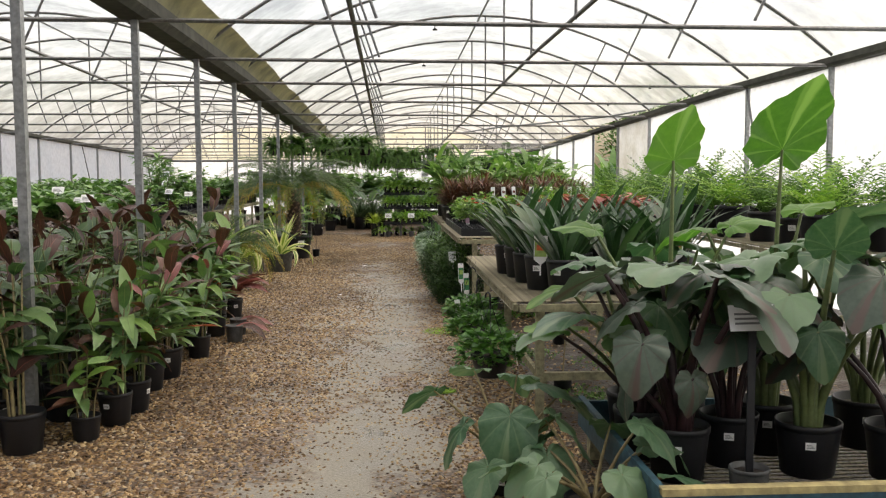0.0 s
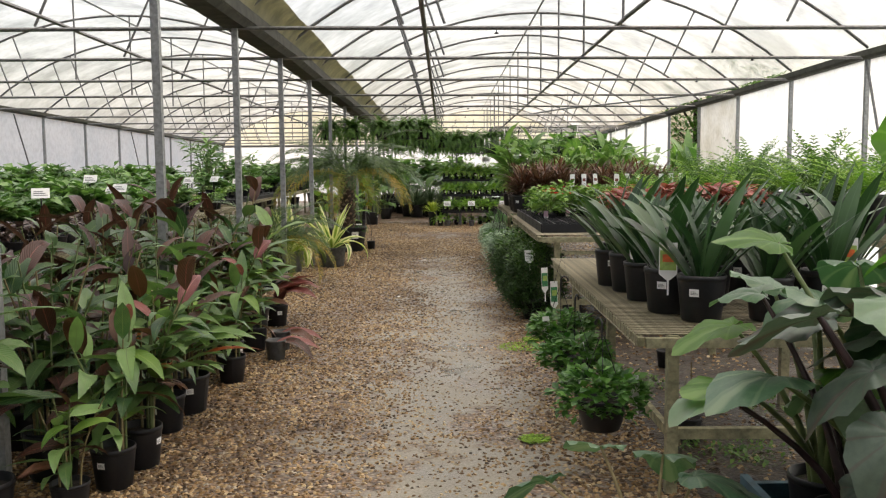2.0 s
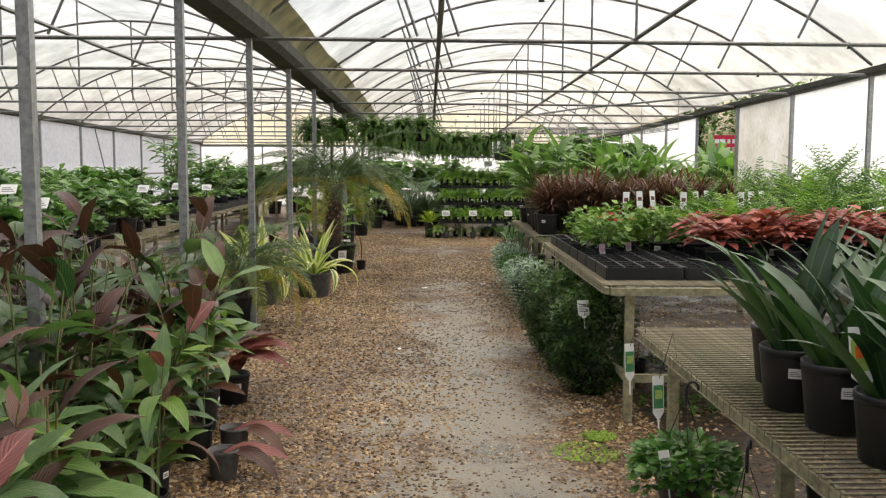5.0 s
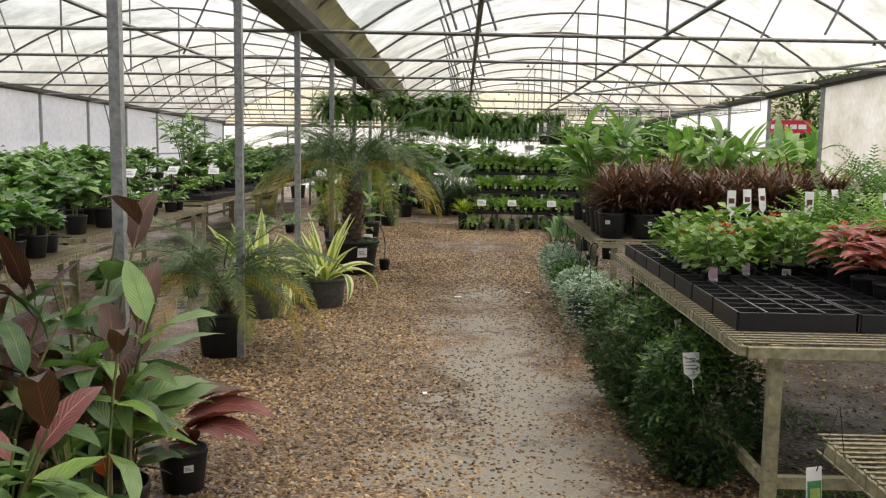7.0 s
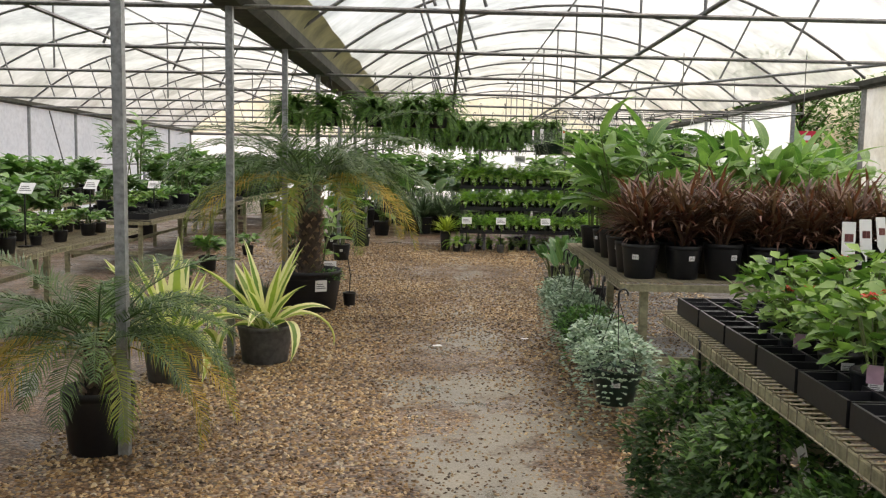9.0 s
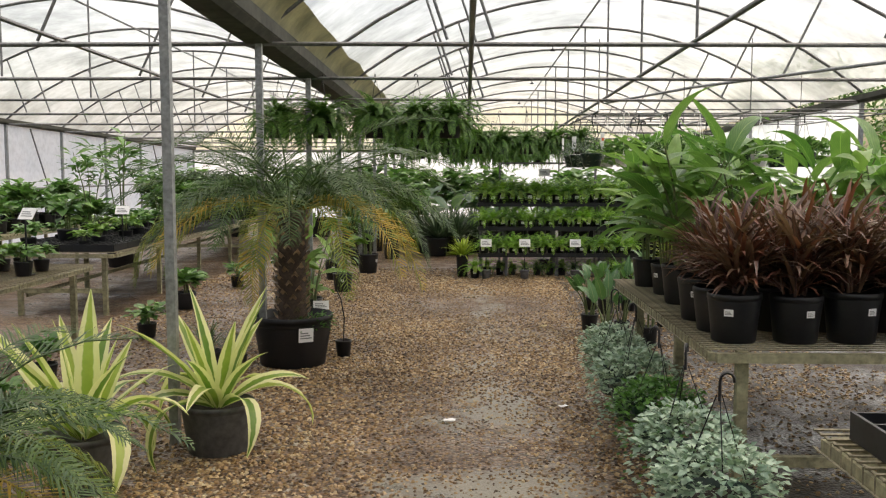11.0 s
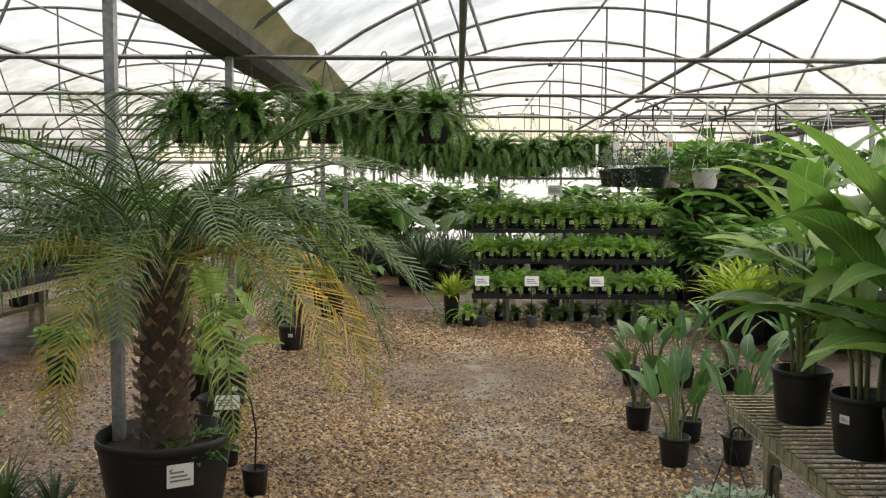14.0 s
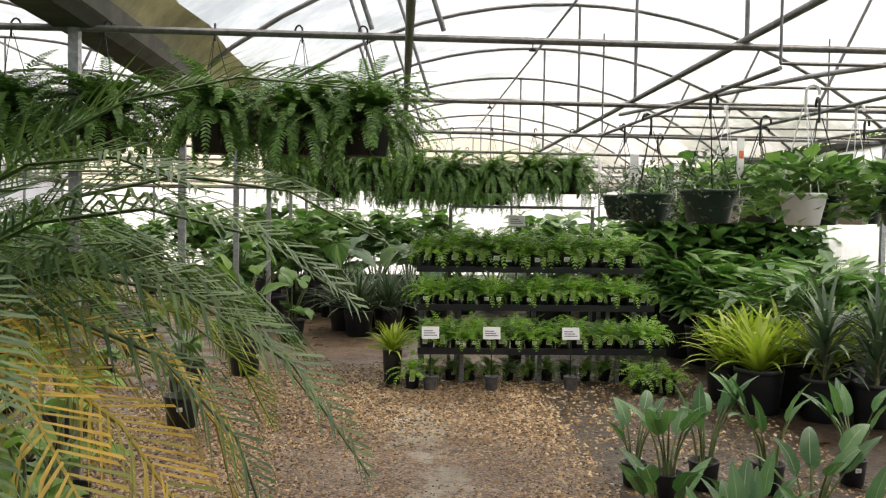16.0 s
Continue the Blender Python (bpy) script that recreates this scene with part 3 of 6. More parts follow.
def build_frame():
    # valley gutter over the post row, with dirty sheeting beside it
    for name, x, w, k, low in (("gutter_valley", XM, 0.17, 1.0, 0.0), ("gutter_east", XR, 0.09, 0.5, 0.06), ("gutter_west", XL, 0.09, 0.5, 0.0)):
        mb = Mesh()
        prof = [(-w, 0.2), (-w, 0.06), (-w * 0.62, 0.0), (w * 0.62, 0.0), (w, 0.06), (w, 0.2), (w - 0.02, 0.2), (-w + 0.02, 0.2), (-w, 0.2)]
        mb.grid([[(x + px, y, eave(y) - low + pz * k) for px, pz in prof] for y in (Y0, 5, 13, 25, Y1)], [i / 8 for i in range(9)], [0, 0.25, 0.5, 0.75, 1])
        setting(name, mb.done(name, M_GUTTER, False), label="dark weathered steel gutter")
    for name, x, w in (("trim_east_of_gutter", XM + 0.17, 0.19), ("trim_west_of_gutter", XM - 0.17, -0.2)):
        mb = Mesh()
        rows = []
        for i in range(60):
            y = Y0 + (Y1 - Y0) * i / 59
            k = 1 + 0.25 * noise.noise(Vector((y * 0.9, x, 0)))
            x0, x1 = (XM, XR) if x > XM else (XL, XM)
            rows.append([(x - 0.01 * (1 if w > 0 else -1), y, eave(y) + 0.05), (x, y, eave(y) + 0.17)] + [(x + w * k * u, y, eave(y) + 0.09 + arch(x + w * k * u, x0, x1)) for u in (0.4, 1.0)])
        mb.grid(rows, [0, 0.3, 0.6, 1], [i / 59 for i in range(60)])
        setting(name, mb.done(name, M_FLASH), label="strip of roof sheeting stained yellow-green by algae")
    for x, size in ((XM, 0.028), (XR, 0.026), (XL, 0.026)):
        for k, y in enumerate(ROWS_Y):
            if y < -2:
                continue
            mb = Mesh()
            mb.box(-size, -size, 0, size, size, eave(y) - (0.05 if x == XR else -0.03))
            me = mb.done("support_post", M_STEEL, False)
            ob = tagged(new("support_post", me), "square galvanised steel post under the gutter", "post", "support posts", "structure")
            ob.matrix_basis = Matrix.Translation((x, y, 0))


def sheet(name, pts, mat, label):
    """A thin wall sheet between two uprights, with a slack, wrinkled face."""
    (xa, ya), (xb, yb), z0, za, zb = pts
    mb, n = Mesh(), 8
    rows = []
    nx, ny = -(yb - ya), xb - xa
    ln = math.hypot(nx, ny)
    for i in range(n + 1):
        row = []
        for j in range(n + 1):
            u, v = j / n, i / n
            s = 0.018 * noise.noise(Vector((xa + u * 3, ya + u * 4, v * 3))) * math.sin(math.pi * u)
            row.append((xa + (xb - xa) * u + nx / ln * s, ya + (yb - ya) * u + ny / ln * s, z0 + (za + (zb - za) * u - z0) * v))
        rows.append(row)
    mb.grid(rows, [j / n for j in range(n + 1)], [i / n for i in range(n + 1)])
    return setting(name, mb.done(name, mat), label=label)


def build_walls():
    for k in range(len(ROWS_Y) - 1):
        ya, yb = ROWS_Y[k], ROWS_Y[k + 1]
        za, zb = eave(ya) + 0.02, eave(yb) + 0.02
        sheet("wall_west", ((XL - 0.035, ya), (XL - 0.035, yb), 0.0, za, zb), M_WESTWALL, "milky white plastic sheeting wall")
        if abs(ya - 19.99) < 0.1:
            sheet("wall_east", ((XR + 0.035, ya), (XR + 0.035, yb), 0.0, 0.85, 0.85), M_WALL, "low white plastic sheeting under an opening")
        else:
            grey = abs(ya - 17.55) < 0.1
            sheet("wall_east", ((XR + 0.035, ya), (XR + 0.035, yb), 0.0, za - 0.02, zb - 0.02), M_PANEL if grey else M_WALL, "stained grey plastic sheet" if grey else "bright milky plastic sheeting wall")
    for x, z in ((XL, 1.3), (XR, 0.85)):
        mb = Mesh()
        mb.tube([(x, Y0, z), (x, Y1, z)], 0.022)
        tagged(new("wall_rail", mb.done("wall_rail", M_TUBE)), "horizontal steel rail along the sheeting wall", "rail", "", "structure")
    for k in (11, 14, 17):
        y = FIRST + STEP * (k - 4)
        mb = Mesh()
        mb.tube([(XL + 0.03, y, 0.0), (XL + 0.03, y - 1.5, eave(y))], 0.016)
        tagged(new("wall_brace", mb.done("wall_brace", M_TUBE)), "diagonal steel wall brace", "brace", "wall braces", "structure")
    y = FIRST + STEP * 3
    mb = Mesh()
    mb.tube([(XR - 0.03, y - 1.2, 0.0), (XR - 0.03, y, eave(y))], 0.018)
    tagged(new("wall_brace", mb.done("wall_brace", M_TUBE)), "diagonal steel wall brace", "brace", "wall braces", "structure")
    for name, y in (("wall_north", Y1 + 0.03), ("wall_south", Y0 - 0.03)):
        for x0, x1 in ((XM, XR), (XL, XM)):
            z = eave(y)
            sheet(name, ((x0, y), (x1, y), 0.0, z, z), M_WALL, "white plastic sheeting end wall")
            mb, n = Mesh(), 16
            xs = [x0 + (x1 - x0) * i / n for i in range(n + 1)]
            mb.grid([[(x, y, z + 0.004) for x in xs], [(x, y, z + 0.115 + arch(x, x0, x1)) for x in xs]], [i / n for i in range(n + 1)], [0, 1])
            setting(name + "_gable", mb.done("gable", M_GABLE), label="yellowed plastic gable sheet")
            for i in range(1, 3):
                xx = x0 + (x1 - x0) * i / 3
                mb = Mesh()
                mb.tube([(xx, y - 0.04, 0), (xx, y - 0.04, z)], 0.03)
                tagged(new("end_post", mb.done("end_post", M_TUBE)), "steel end wall post", "post", "end posts", "structure")
            mb = Mesh()
            mb.tube([(x0, y - 0.05, z - 0.03), (x1, y - 0.05, z - 0.03)], 0.05)
            tagged(new("end_beam", mb.done("end_beam", M_TUBE)), "dark steel beam across the end wall", "beam", "", "structure")


# ---- benches ----
def bench(x0, y0, x1, y1, z, label, gap=0.05, wire=True):
    """A timber-framed bench with a top of welded wire."""
    t = thing("display_bench", label, "bench", "display benches", Matrix.Translation((x0, y0, 0)))
    w, d = x1 - x0, y1 - y0
    for name, (a, b, c, e, f, g) in (("side_rail", (0, 0.02, z - 0.06, 0.03, d - 0.02, z - 0.02)), ("side_rail", (w - 0.03, 0.02, z - 0.06, w, d - 0.02, z - 0.02)),
                                     ("end_rail", (0.035, 0, z - 0.065, w - 0.035, 0.035, z - 0.02)), ("end_rail", (0.035, d - 0.035, z - 0.065, w - 0.035, d, z - 0.02)),
                                     ("stretcher", (0.2, 0.07, 0.26, w - 0.2, 0.11, 0.31)), ("stretcher", (0.205, 0.15, 0.2, 0.235, d - 0.15, 0.25))):
        mb = Mesh()
        mb.box(a, b, c, e, f, g)
        part(name, mb.done(name, M_WOOD, False), t)
    leg = Mesh()
    leg.box(-0.026, -0.026, 0, 0.026, 0.026, z - 0.022)
    leg = leg.done("leg", M_WOOD, False)
    for k in range(max(2, round(d / 1.8) + 1)):
        yy = 0.09 + (d - 0.18) * k / max(1, round(d / 1.8))
        for xx in (0.175, w - 0.175):
            part("leg", leg, t, Matrix.Translation((xx, yy, 0)))
    if wire:
        mb = Mesh()
        mb.tube([(-0.015, 0, 0), (w * 0.5, 0, -0.003), (w + 0.015, 0, 0)], 0.0045, 5)
        bar = mb.done("wire_bar", M_WIRE)
        n = int(d / gap)
        for k in range(n + 1):
            part("wire_bar", bar, t, Matrix.Translation((0, d * k / n, z + 0.0015)))
        mb = Mesh()
        mb.tube([(0, 0, z - 0.006), (0, d, z - 0.006)], 0.004, 4)
        wire_mesh = mb.done("long_wire", M_WIRE)
        for k in range(8):
            part("long_wire", wire_mesh, t, Matrix.Translation((w * k / 7, 0, 0)))
        for xx in (-0.015, w + 0.015):
            lip = Mesh()
            lip.tube([(xx, 0, z - 0.05), (xx, d, z - 0.05)], 0.004, 4)
            for k in range(int(d / 0.07)):
                lip.tube([(xx, k * 0.07, z + 0.002), (xx, k * 0.07, z - 0.05)], 0.0028, 4)
            part("wire_lip", lip.done("wire_lip", M_WIRE), t)
    else:
        slat = Mesh()
        slat.box(0, 0, z - 0.018, w, 0.07, z)
        slat = slat.done("slat", M_WOOD, False)
        n = int(d / 0.1)
        for k in range(n):
            part("slat", slat, t, Matrix.Translation((0, 0.01 + (d - 0.09) * k / max(1, n - 1), 0.0)))
    return t


# ---- plants ----
def mound(mb, c, rx, ry, rz, count, size, seed, mat=0, top_mat=None, prof="ovate", hang=0.0, low=-0.25, jut=0.12):
    """Small leaves over an uneven cushion."""
    rr = random.Random(seed)
    for _ in range(count):
        th, u = rr.uniform(0, 2 * math.pi), rr.uniform(low, 1)
        rad = math.sqrt(max(0, 1 - u * u)) * (1 + jut * noise.noise(Vector((math.cos(th) * 2, math.sin(th) * 2, u * 3 + seed))) * 2.5)
        k = rr.uniform(0.72, 1.06)
        p = (c[0] + rx * rad * math.cos(th) * k, c[1] + ry * rad * math.sin(th) * k, c[2] + rz * u * k - hang * max(0, -u))
        s = size * rr.uniform(0.6, 1.25)
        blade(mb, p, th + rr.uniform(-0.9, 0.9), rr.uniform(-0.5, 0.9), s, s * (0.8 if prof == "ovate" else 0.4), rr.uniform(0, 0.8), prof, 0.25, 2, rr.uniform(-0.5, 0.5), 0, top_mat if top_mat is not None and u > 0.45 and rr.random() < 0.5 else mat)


def hanger(parent, r, h, top, mat=None):
    """Four wires from a pot's rim up to a plastic hook."""
    for k in range(3):
        a = 2.1 * k + 0.4
        mb = Mesh()
        mb.tube([(r * math.cos(a), r * math.sin(a), h), (0.01 * math.cos(a), 0.01 * math.sin(a), top - 0.08)], 0.0022, 4)
        part("hanger_wire", mb.done("hanger_wire", mat or M_POT), parent)
    mb = Mesh()
    mb.tube([(0, 0, top - 0.1), (0, 0, top - 0.03)] + [(0.025 - 0.025 * math.cos(t), 0, top - 0.03 + 0.03 * math.sin(t)) for t in (0.5, 1.1, 1.6, 2.2, 2.8, 3.3)], 0.006, 5)
    part("hook", mb.done("hook", mat or M_POT), parent)


def tag_on(parent, o, az, w=0.05, h=0.11, mats=None, lean=15, label="white plant tag"):
    """A plastic plant tag with a printed picture, on a thin stake."""
    mb = Mesh()
    mb.box(-w / 2, -0.001, 0, w / 2, 0.001, h)
    mb.face([(-w / 2, 0.001, 0), (w / 2, 0.001, 0), (0.006, 0.001, -0.03), (-0.006, 0.001, -0.03)])
    if mats:
        mb.box(-w * 0.44, -0.003, h * 0.12, w * 0.44, -0.001, h * 0.75, 1)
        mb.box(-w * 0.3, -0.0045, h * 0.38, w * 0.34, -0.003, h * 0.62, 2)
    else:
        for k in range(4):
            mb.box(-w * 0.36, -0.0025, h * (0.2 + 0.16 * k), w * (0.36 - 0.1 * (k % 2)), -0.001, h * (0.25 + 0.16 * k), 1)
    mb.box(-0.004, -0.001, -0.1, 0.004, 0.001, 0.0)
    return part("plant_tag", mb.done("plant_tag", [M_CARD, *(mats or (M_INK,))], False), parent, Matrix.Translation(o) @ pose(0, 0, 0, -lean, 0, math.degrees(az)), label)


def ginger(seed, tall, leaf_meshes, joined=False, name="ginger_plant"):
    rr = random.Random(seed)
    t = thing(name, "leafy ginger with green and burgundy leaves in a black pot", "potted plant", "gingers on the gravel", Matrix.Translation((0, 0, -50)))
    r = rr.choice((0.125, 0.135, 0.14))
    add_pot(t, r, 0.24, label_at=rr.uniform(-80, 0))
    masses = {}
    for s in range(rr.randint(5, 7)):
        a, lean = rr.uniform(0, 6.28), rr.uniform(0.05, 0.3)
        h = tall * rr.uniform(0.55, 1.05)
        o = Vector((0.07 * math.cos(a), 0.07 * math.sin(a), 0.2))
        path = [o + Vector((math.cos(a) * lean * h * u * u, math.sin(a) * lean * h * u * u, h * u)) for u in (0, 0.25, 0.5, 0.75, 1)]
        mb = Mesh()
        mb.tube(path, [0.009, 0.008, 0.007, 0.006, 0.004], 5)
        part("cane", mb.done("cane", M_CANE if rr.random() < 0.4 else M_STEM), t)
        plane = rr.uniform(0, 3.14)
        for k in range(rr.randint(6, 8)):
            u = 0.28 + 0.72 * k / 7
            i = min(3, int(u * 4))
            p = path[i].lerp(path[i + 1], u * 4 - i)
            az = plane + math.pi * (k % 2) + rr.uniform(-0.5, 0.5)
            el = rr.uniform(0.0, 0.7) + 0.65 * (u > 0.85)
            roll = rr.random()
            kind = 1 if roll < (0.5 if u > 0.85 else 0.16) else 2 if roll < 0.53 and u > 0.85 else 3 if roll > 0.93 else 4 if roll > 0.915 else 0
            if joined:
                blade(masses.setdefault(min(kind, 1), Mesh()), p, az, el, 0.34 * rr.uniform(0.7, 1.15), 0.095, rr.choice((0.5, 1.0, 1.5)), "lance", 0.2, 5, rr.uniform(-0.5, 0.5), 0.08)
                continue
            me = leaf_meshes[kind][rr.randint(0, 2)]
            part("leaf", me, t, aim(p, az, el, rr.uniform(-0.5, 0.5)) @ Matrix.Scale(rr.uniform(0.7, 1.15), 4))
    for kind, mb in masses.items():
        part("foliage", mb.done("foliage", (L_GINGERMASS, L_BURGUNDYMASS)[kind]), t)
    return t


def drop(t, m):
    """Puts the first built one of a kind in place."""
    t.matrix_basis = m
    return t


def build_gingers():
    meshes = []
    for mat in (L_GINGER, L_BURGUNDY, L_PINK, L_FRESH, L_RUST):
        meshes.append([leaf_mesh("leaf", 0.38, 0.105, d, "lance", mat, seg=7, fold=0.2, wave=0.08) for d in (0.5, 1.0, 1.5)])
    kinds = [ginger(20 + k, (0.7, 0.85, 0.95, 1.0, 0.8, 0.9)[k], meshes) for k in range(5)]
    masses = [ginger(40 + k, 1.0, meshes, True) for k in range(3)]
    rr = random.Random(5)
    spots = [(-2.05, 5.28, 0.62), (-1.98, 5.62, 0.85), (-1.95, 5.92, 0.9), (-2.02, 6.55, 0.9), (-2.0, 6.95, 1.0), (-2.06, 7.3, 0.95), (-1.9, 7.72, 0.95), (-2.02, 8.15, 1.0), (-1.97, 8.8, 0.95), (-2.1, 9.3, 1.2), (-2.16, 9.63, 1.1)]
    for row, x in enumerate((-2.36, -2.72, -3.08)):
        for k in range(12 if row < 2 else 13):
            y = 5.05 + 0.42 * k + rr.uniform(-0.08, 0.08)
            if abs(x - XM) < 0.1 and min(abs(y - p) for p in ROWS_Y) < 0.2:
                y += 0.22
            spots.append((x + rr.uniform(-0.06, 0.06), y, rr.uniform(0.9, 1.08) * (0.92 if y < 7.5 else 1.08)))
    for i, (x, y, s) in enumerate(spots):
        m = place(x, y, 0, rr.uniform(0, 360), s)
        if i < 11:
            drop(kinds[i], m) if i < 5 else copy_thing(kinds[i % 5], m)
        else:
            drop(masses[i - 11], m) if i < 14 else copy_thing(masses[i % 3], m)
    # low plant with pink-backed leaves that lean out over the gravel
    t = thing("ginger_plant", "small ginger with drooping pink leaves over the gravel", "potted plant", "gingers on the gravel", place(-2.0, 9.97, 0, 0, 1))
    add_pot(t, 0.12, 0.21, label_at=-60)
    for k in range(9):
        part("leaf", meshes[2 if k < 7 else 1][k % 3], t, aim((0, 0, 0.2 + 0.03 * k), -1.1 + 0.27 * k, 0.7 - 0.06 * k, 0.3 * (k % 3 - 1)) @ Matrix.Scale(1.1 + 0.12 * (k % 3), 4))
    for x, y in ((-1.72, 8.45), (-1.75, 8.85)):
        t = thing("fallen_leaf_pot", "empty dusty grey nursery pot with a drooping leaf", "pot", "", place(x, y, 0, 0, 1))
        add_pot(t, 0.085, 0.16, M_GREYPOT)
        part("leaf", meshes[2][1], t, aim((0, 0, 0.14), 0.2, 0.1, 0.4))
        part("leaf", meshes[1][2], t, aim((0.02, 0.03, 0.14), -0.6, 0.2, 0.2))


def elephant_ear(label, spot, size, stems, leaf_mat, stem_mat, seed, height, pot=(0.15, 0.26), faces=None, stem_r=0.014):
    rr = random.Random(seed)
    t = thing("elephant_ear", label, "potted plant", "elephant ears", spot)
    add_pot(t, *pot, label_at=-110)
    dull = [heart_mesh("leaf", 1.0, L_EAR, c, 0.05, seed + 9 + i, 0.56) for i, c in enumerate((0.18, 0.32, 0.5))]
    meshes = [heart_mesh("leaf", 1.0, leaf_mat, c, 0.05, seed + i, 0.56) for i, c in enumerate((0.18, 0.32, 0.5))]
    for k in range(stems):
        a = faces[k][0] if faces else 2.4 * k + rr.uniform(-0.4, 0.4)
        h = (faces[k][1] if faces else height * rr.uniform(0.55, 1.0))
        out = faces[k][2] if faces else rr.uniform(0.15, 0.4)
        pitch = faces[k][3] if faces else rr.uniform(-0.6, 0.1)
        s = size * (faces[k][4] if faces else rr.uniform(0.75, 1.1))
        o = Vector((0.035 * math.cos(a), 0.035 * math.sin(a), pot[1] * 0.82))
        path = [o + Vector((math.cos(a) * out * u ** 1.7, math.sin(a) * out * u ** 1.7, (h - o.z) * u)) for u in (0, 0.2, 0.4, 0.6, 0.8, 1)]
        mb = Mesh()
        mb.tube(path, [stem_r * 1.5, stem_r * 1.2, stem_r, stem_r * 0.85, stem_r * 0.7, stem_r * 0.5], 7)
        part("stem", mb.done("stem", stem_mat), t)
        part("leaf", (dull if leaf_mat is L_EARLIGHT and k > 2 else meshes)[k % 3], t, aim(path[-1], a + (faces[k][5] if faces and len(faces[k]) > 5 else rr.uniform(-0.4, 0.4)), pitch, rr.uniform(-0.3, 0.3)) @ Matrix.Scale(s, 4))
    return t


def build_elephant_ears():
    # low stand with a chipped blue and yellow edge board
    t = thing("plant_stand", "low plant stand with wire top and chipped blue edge board", "bench", "", Matrix.Translation((0.78, 3.28, 0)))
    mb = Mesh()
    mb.box(0, 0, 0.16, 2.1, 0.03, 0.3)
    part("edge_board", mb.done("edge_board", M_BLUE, False), t)
    mb = Mesh()
    mb.box(0, -0.003, 0.302, 2.1, 0.05, 0.33)
    part("edge_cap", mb.done("edge_cap", M_YELLOWBOARD, False), t)
    mb = Mesh()
    mb.box(0, 0.032, 0.16, 0.03, 1.55, 0.32)
    part("edge_board", mb.done("edge_board", M_BLUE, False), t)
    mb = Mesh()
    mb.box(0.033, 1.5, 0.16, 2.1, 1.53, 0.3)
    part("edge_board", mb.done("edge_board", M_BLUE, False), t)
    for x in (0.07, 2.0):
        for y in (0.08, 1.44):
            mb = Mesh()
            mb.box(x - 0.035, y - 0.035, 0, x + 0.035, y + 0.035, 0.16)
            part("leg", mb.done("leg", M_WOOD, False), t)
    mb = Mesh()
    mb.tube([(0.034, 0, 0.152), (2.09, 0, 0.152)], 0.0045, 4)
    bar = mb.done("wire_bar", M_WIRE)
    for k in range(30):
        part("wire_bar", bar, t, Matrix.Translation((0, 0.05 + 0.05 * k, 0)))
    z = 0.157
    e = elephant_ear
    e("elephant ear with dusky purple-green leaves and thick dark stems", place(1.05, 3.93, z), 0.25, 11, L_EARDARK, M_DARKSTEM, 1, 0.9, (0.145, 0.25),
      [(2.9, 0.93, 0.3, -0.35, 1.0), (-2.4, 0.66, 0.28, -1.0, 0.8), (0.4, 0.96, 0.22, -0.1, 1.1), (1.6, 0.95, 0.25, -0.15, 1.1), (-0.9, 0.86, 0.3, -0.3, 1.1), (-1.6, 0.5, 0.16, -1.2, 0.55), (2.2, 0.88, 0.35, -0.2, 1.0), (-2.9, 0.46, 0.22, -1.2, 0.7), (-0.2, 0.9, 0.34, -0.2, 1.0), (-1.3, 0.95, 0.24, -0.25, 1.05), (3.4, 0.8, 0.2, -0.5, 0.9)], 0.02)
    e("tall elephant ear with bright green upright leaves in a black pot", place(1.13, 4.36, z), 0.26, 8, L_EARLIGHT, M_STEM, 2, 1.3, (0.15, 0.26),
      [(-1.7, 1.45, 0.05, 1.2, 1.0, 0.2), (2.6, 1.1, 0.35, 0.3, 0.7), (0.3, 1.12, 0.34, 0.5, 0.8), (-0.6, 0.9, 0.32, -0.2, 1.0), (1.5, 1.0, 0.3, -0.2, 0.9), (-2.7, 0.72, 0.5, 0.25, 0.9), (-1.9, 0.95, 0.3, 0.0, 1.0), (0.8, 1.0, 0.3, 0.0, 1.0)])
    e("tall elephant ear with one large upright green leaf", place(1.62, 4.3, z), 0.3, 7, L_EARLIGHT, M_STEM, 3, 1.4, (0.15, 0.26),
      [(-1.5, 1.5, 0.06, 1.1, 1.15, 0.3), (0.6, 1.2, 0.25, 0.4, 0.75), (2.4, 1.1, 0.3, 0.0, 0.8), (-0.5, 1.15, 0.3, 0.5, 0.75), (1.6, 0.9, 0.3, -0.2, 0.8), (-2.2, 0.98, 0.25, -0.1, 0.9), (-1.2, 1.0, 0.3, -0.6, 0.8)])
    e("elephant ear with mottled stems and grey-green leaves in a black pot", place(1.67, 3.95, z), 0.25, 9, L_EAR, M_STEM, 4, 1.1, (0.15, 0.25),
      [(-1.5, 1.05, 0.14, 1.0, 0.85), (2.5, 0.98, 0.25, -0.1, 1.1), (0.6, 1.0, 0.25, -0.1, 1.0), (-0.4, 0.92, 0.3, -0.3, 0.9), (1.3, 1.05, 0.2, 0.0, 1.0), (-2.3, 0.86, 0.3, -0.3, 0.9), (-1.0, 0.8, 0.3, -0.8, 0.8), (3.2, 0.9, 0.35, -0.2, 1.0), (-1.9, 0.7, 0.2, -0.9, 0.7)], 0.018)
    e("elephant ear with dark stems and broad grey-green leaves", place(0.98, 4.28, z), 0.22, 9, L_EAR, M_DARKSTEM, 5, 0.95, (0.14, 0.24))
    e("elephant ear with dusky leaves in a black pot", place(2.05, 3.85, z), 0.25, 9, L_EARDARK, M_DARKSTEM, 6, 1.0, (0.15, 0.25))
    e("elephant ear with bright leaves in a black pot", place(2.15, 4.35, z), 0.26, 8, L_EARLIGHT, M_STEM, 7, 1.2, (0.15, 0.25))
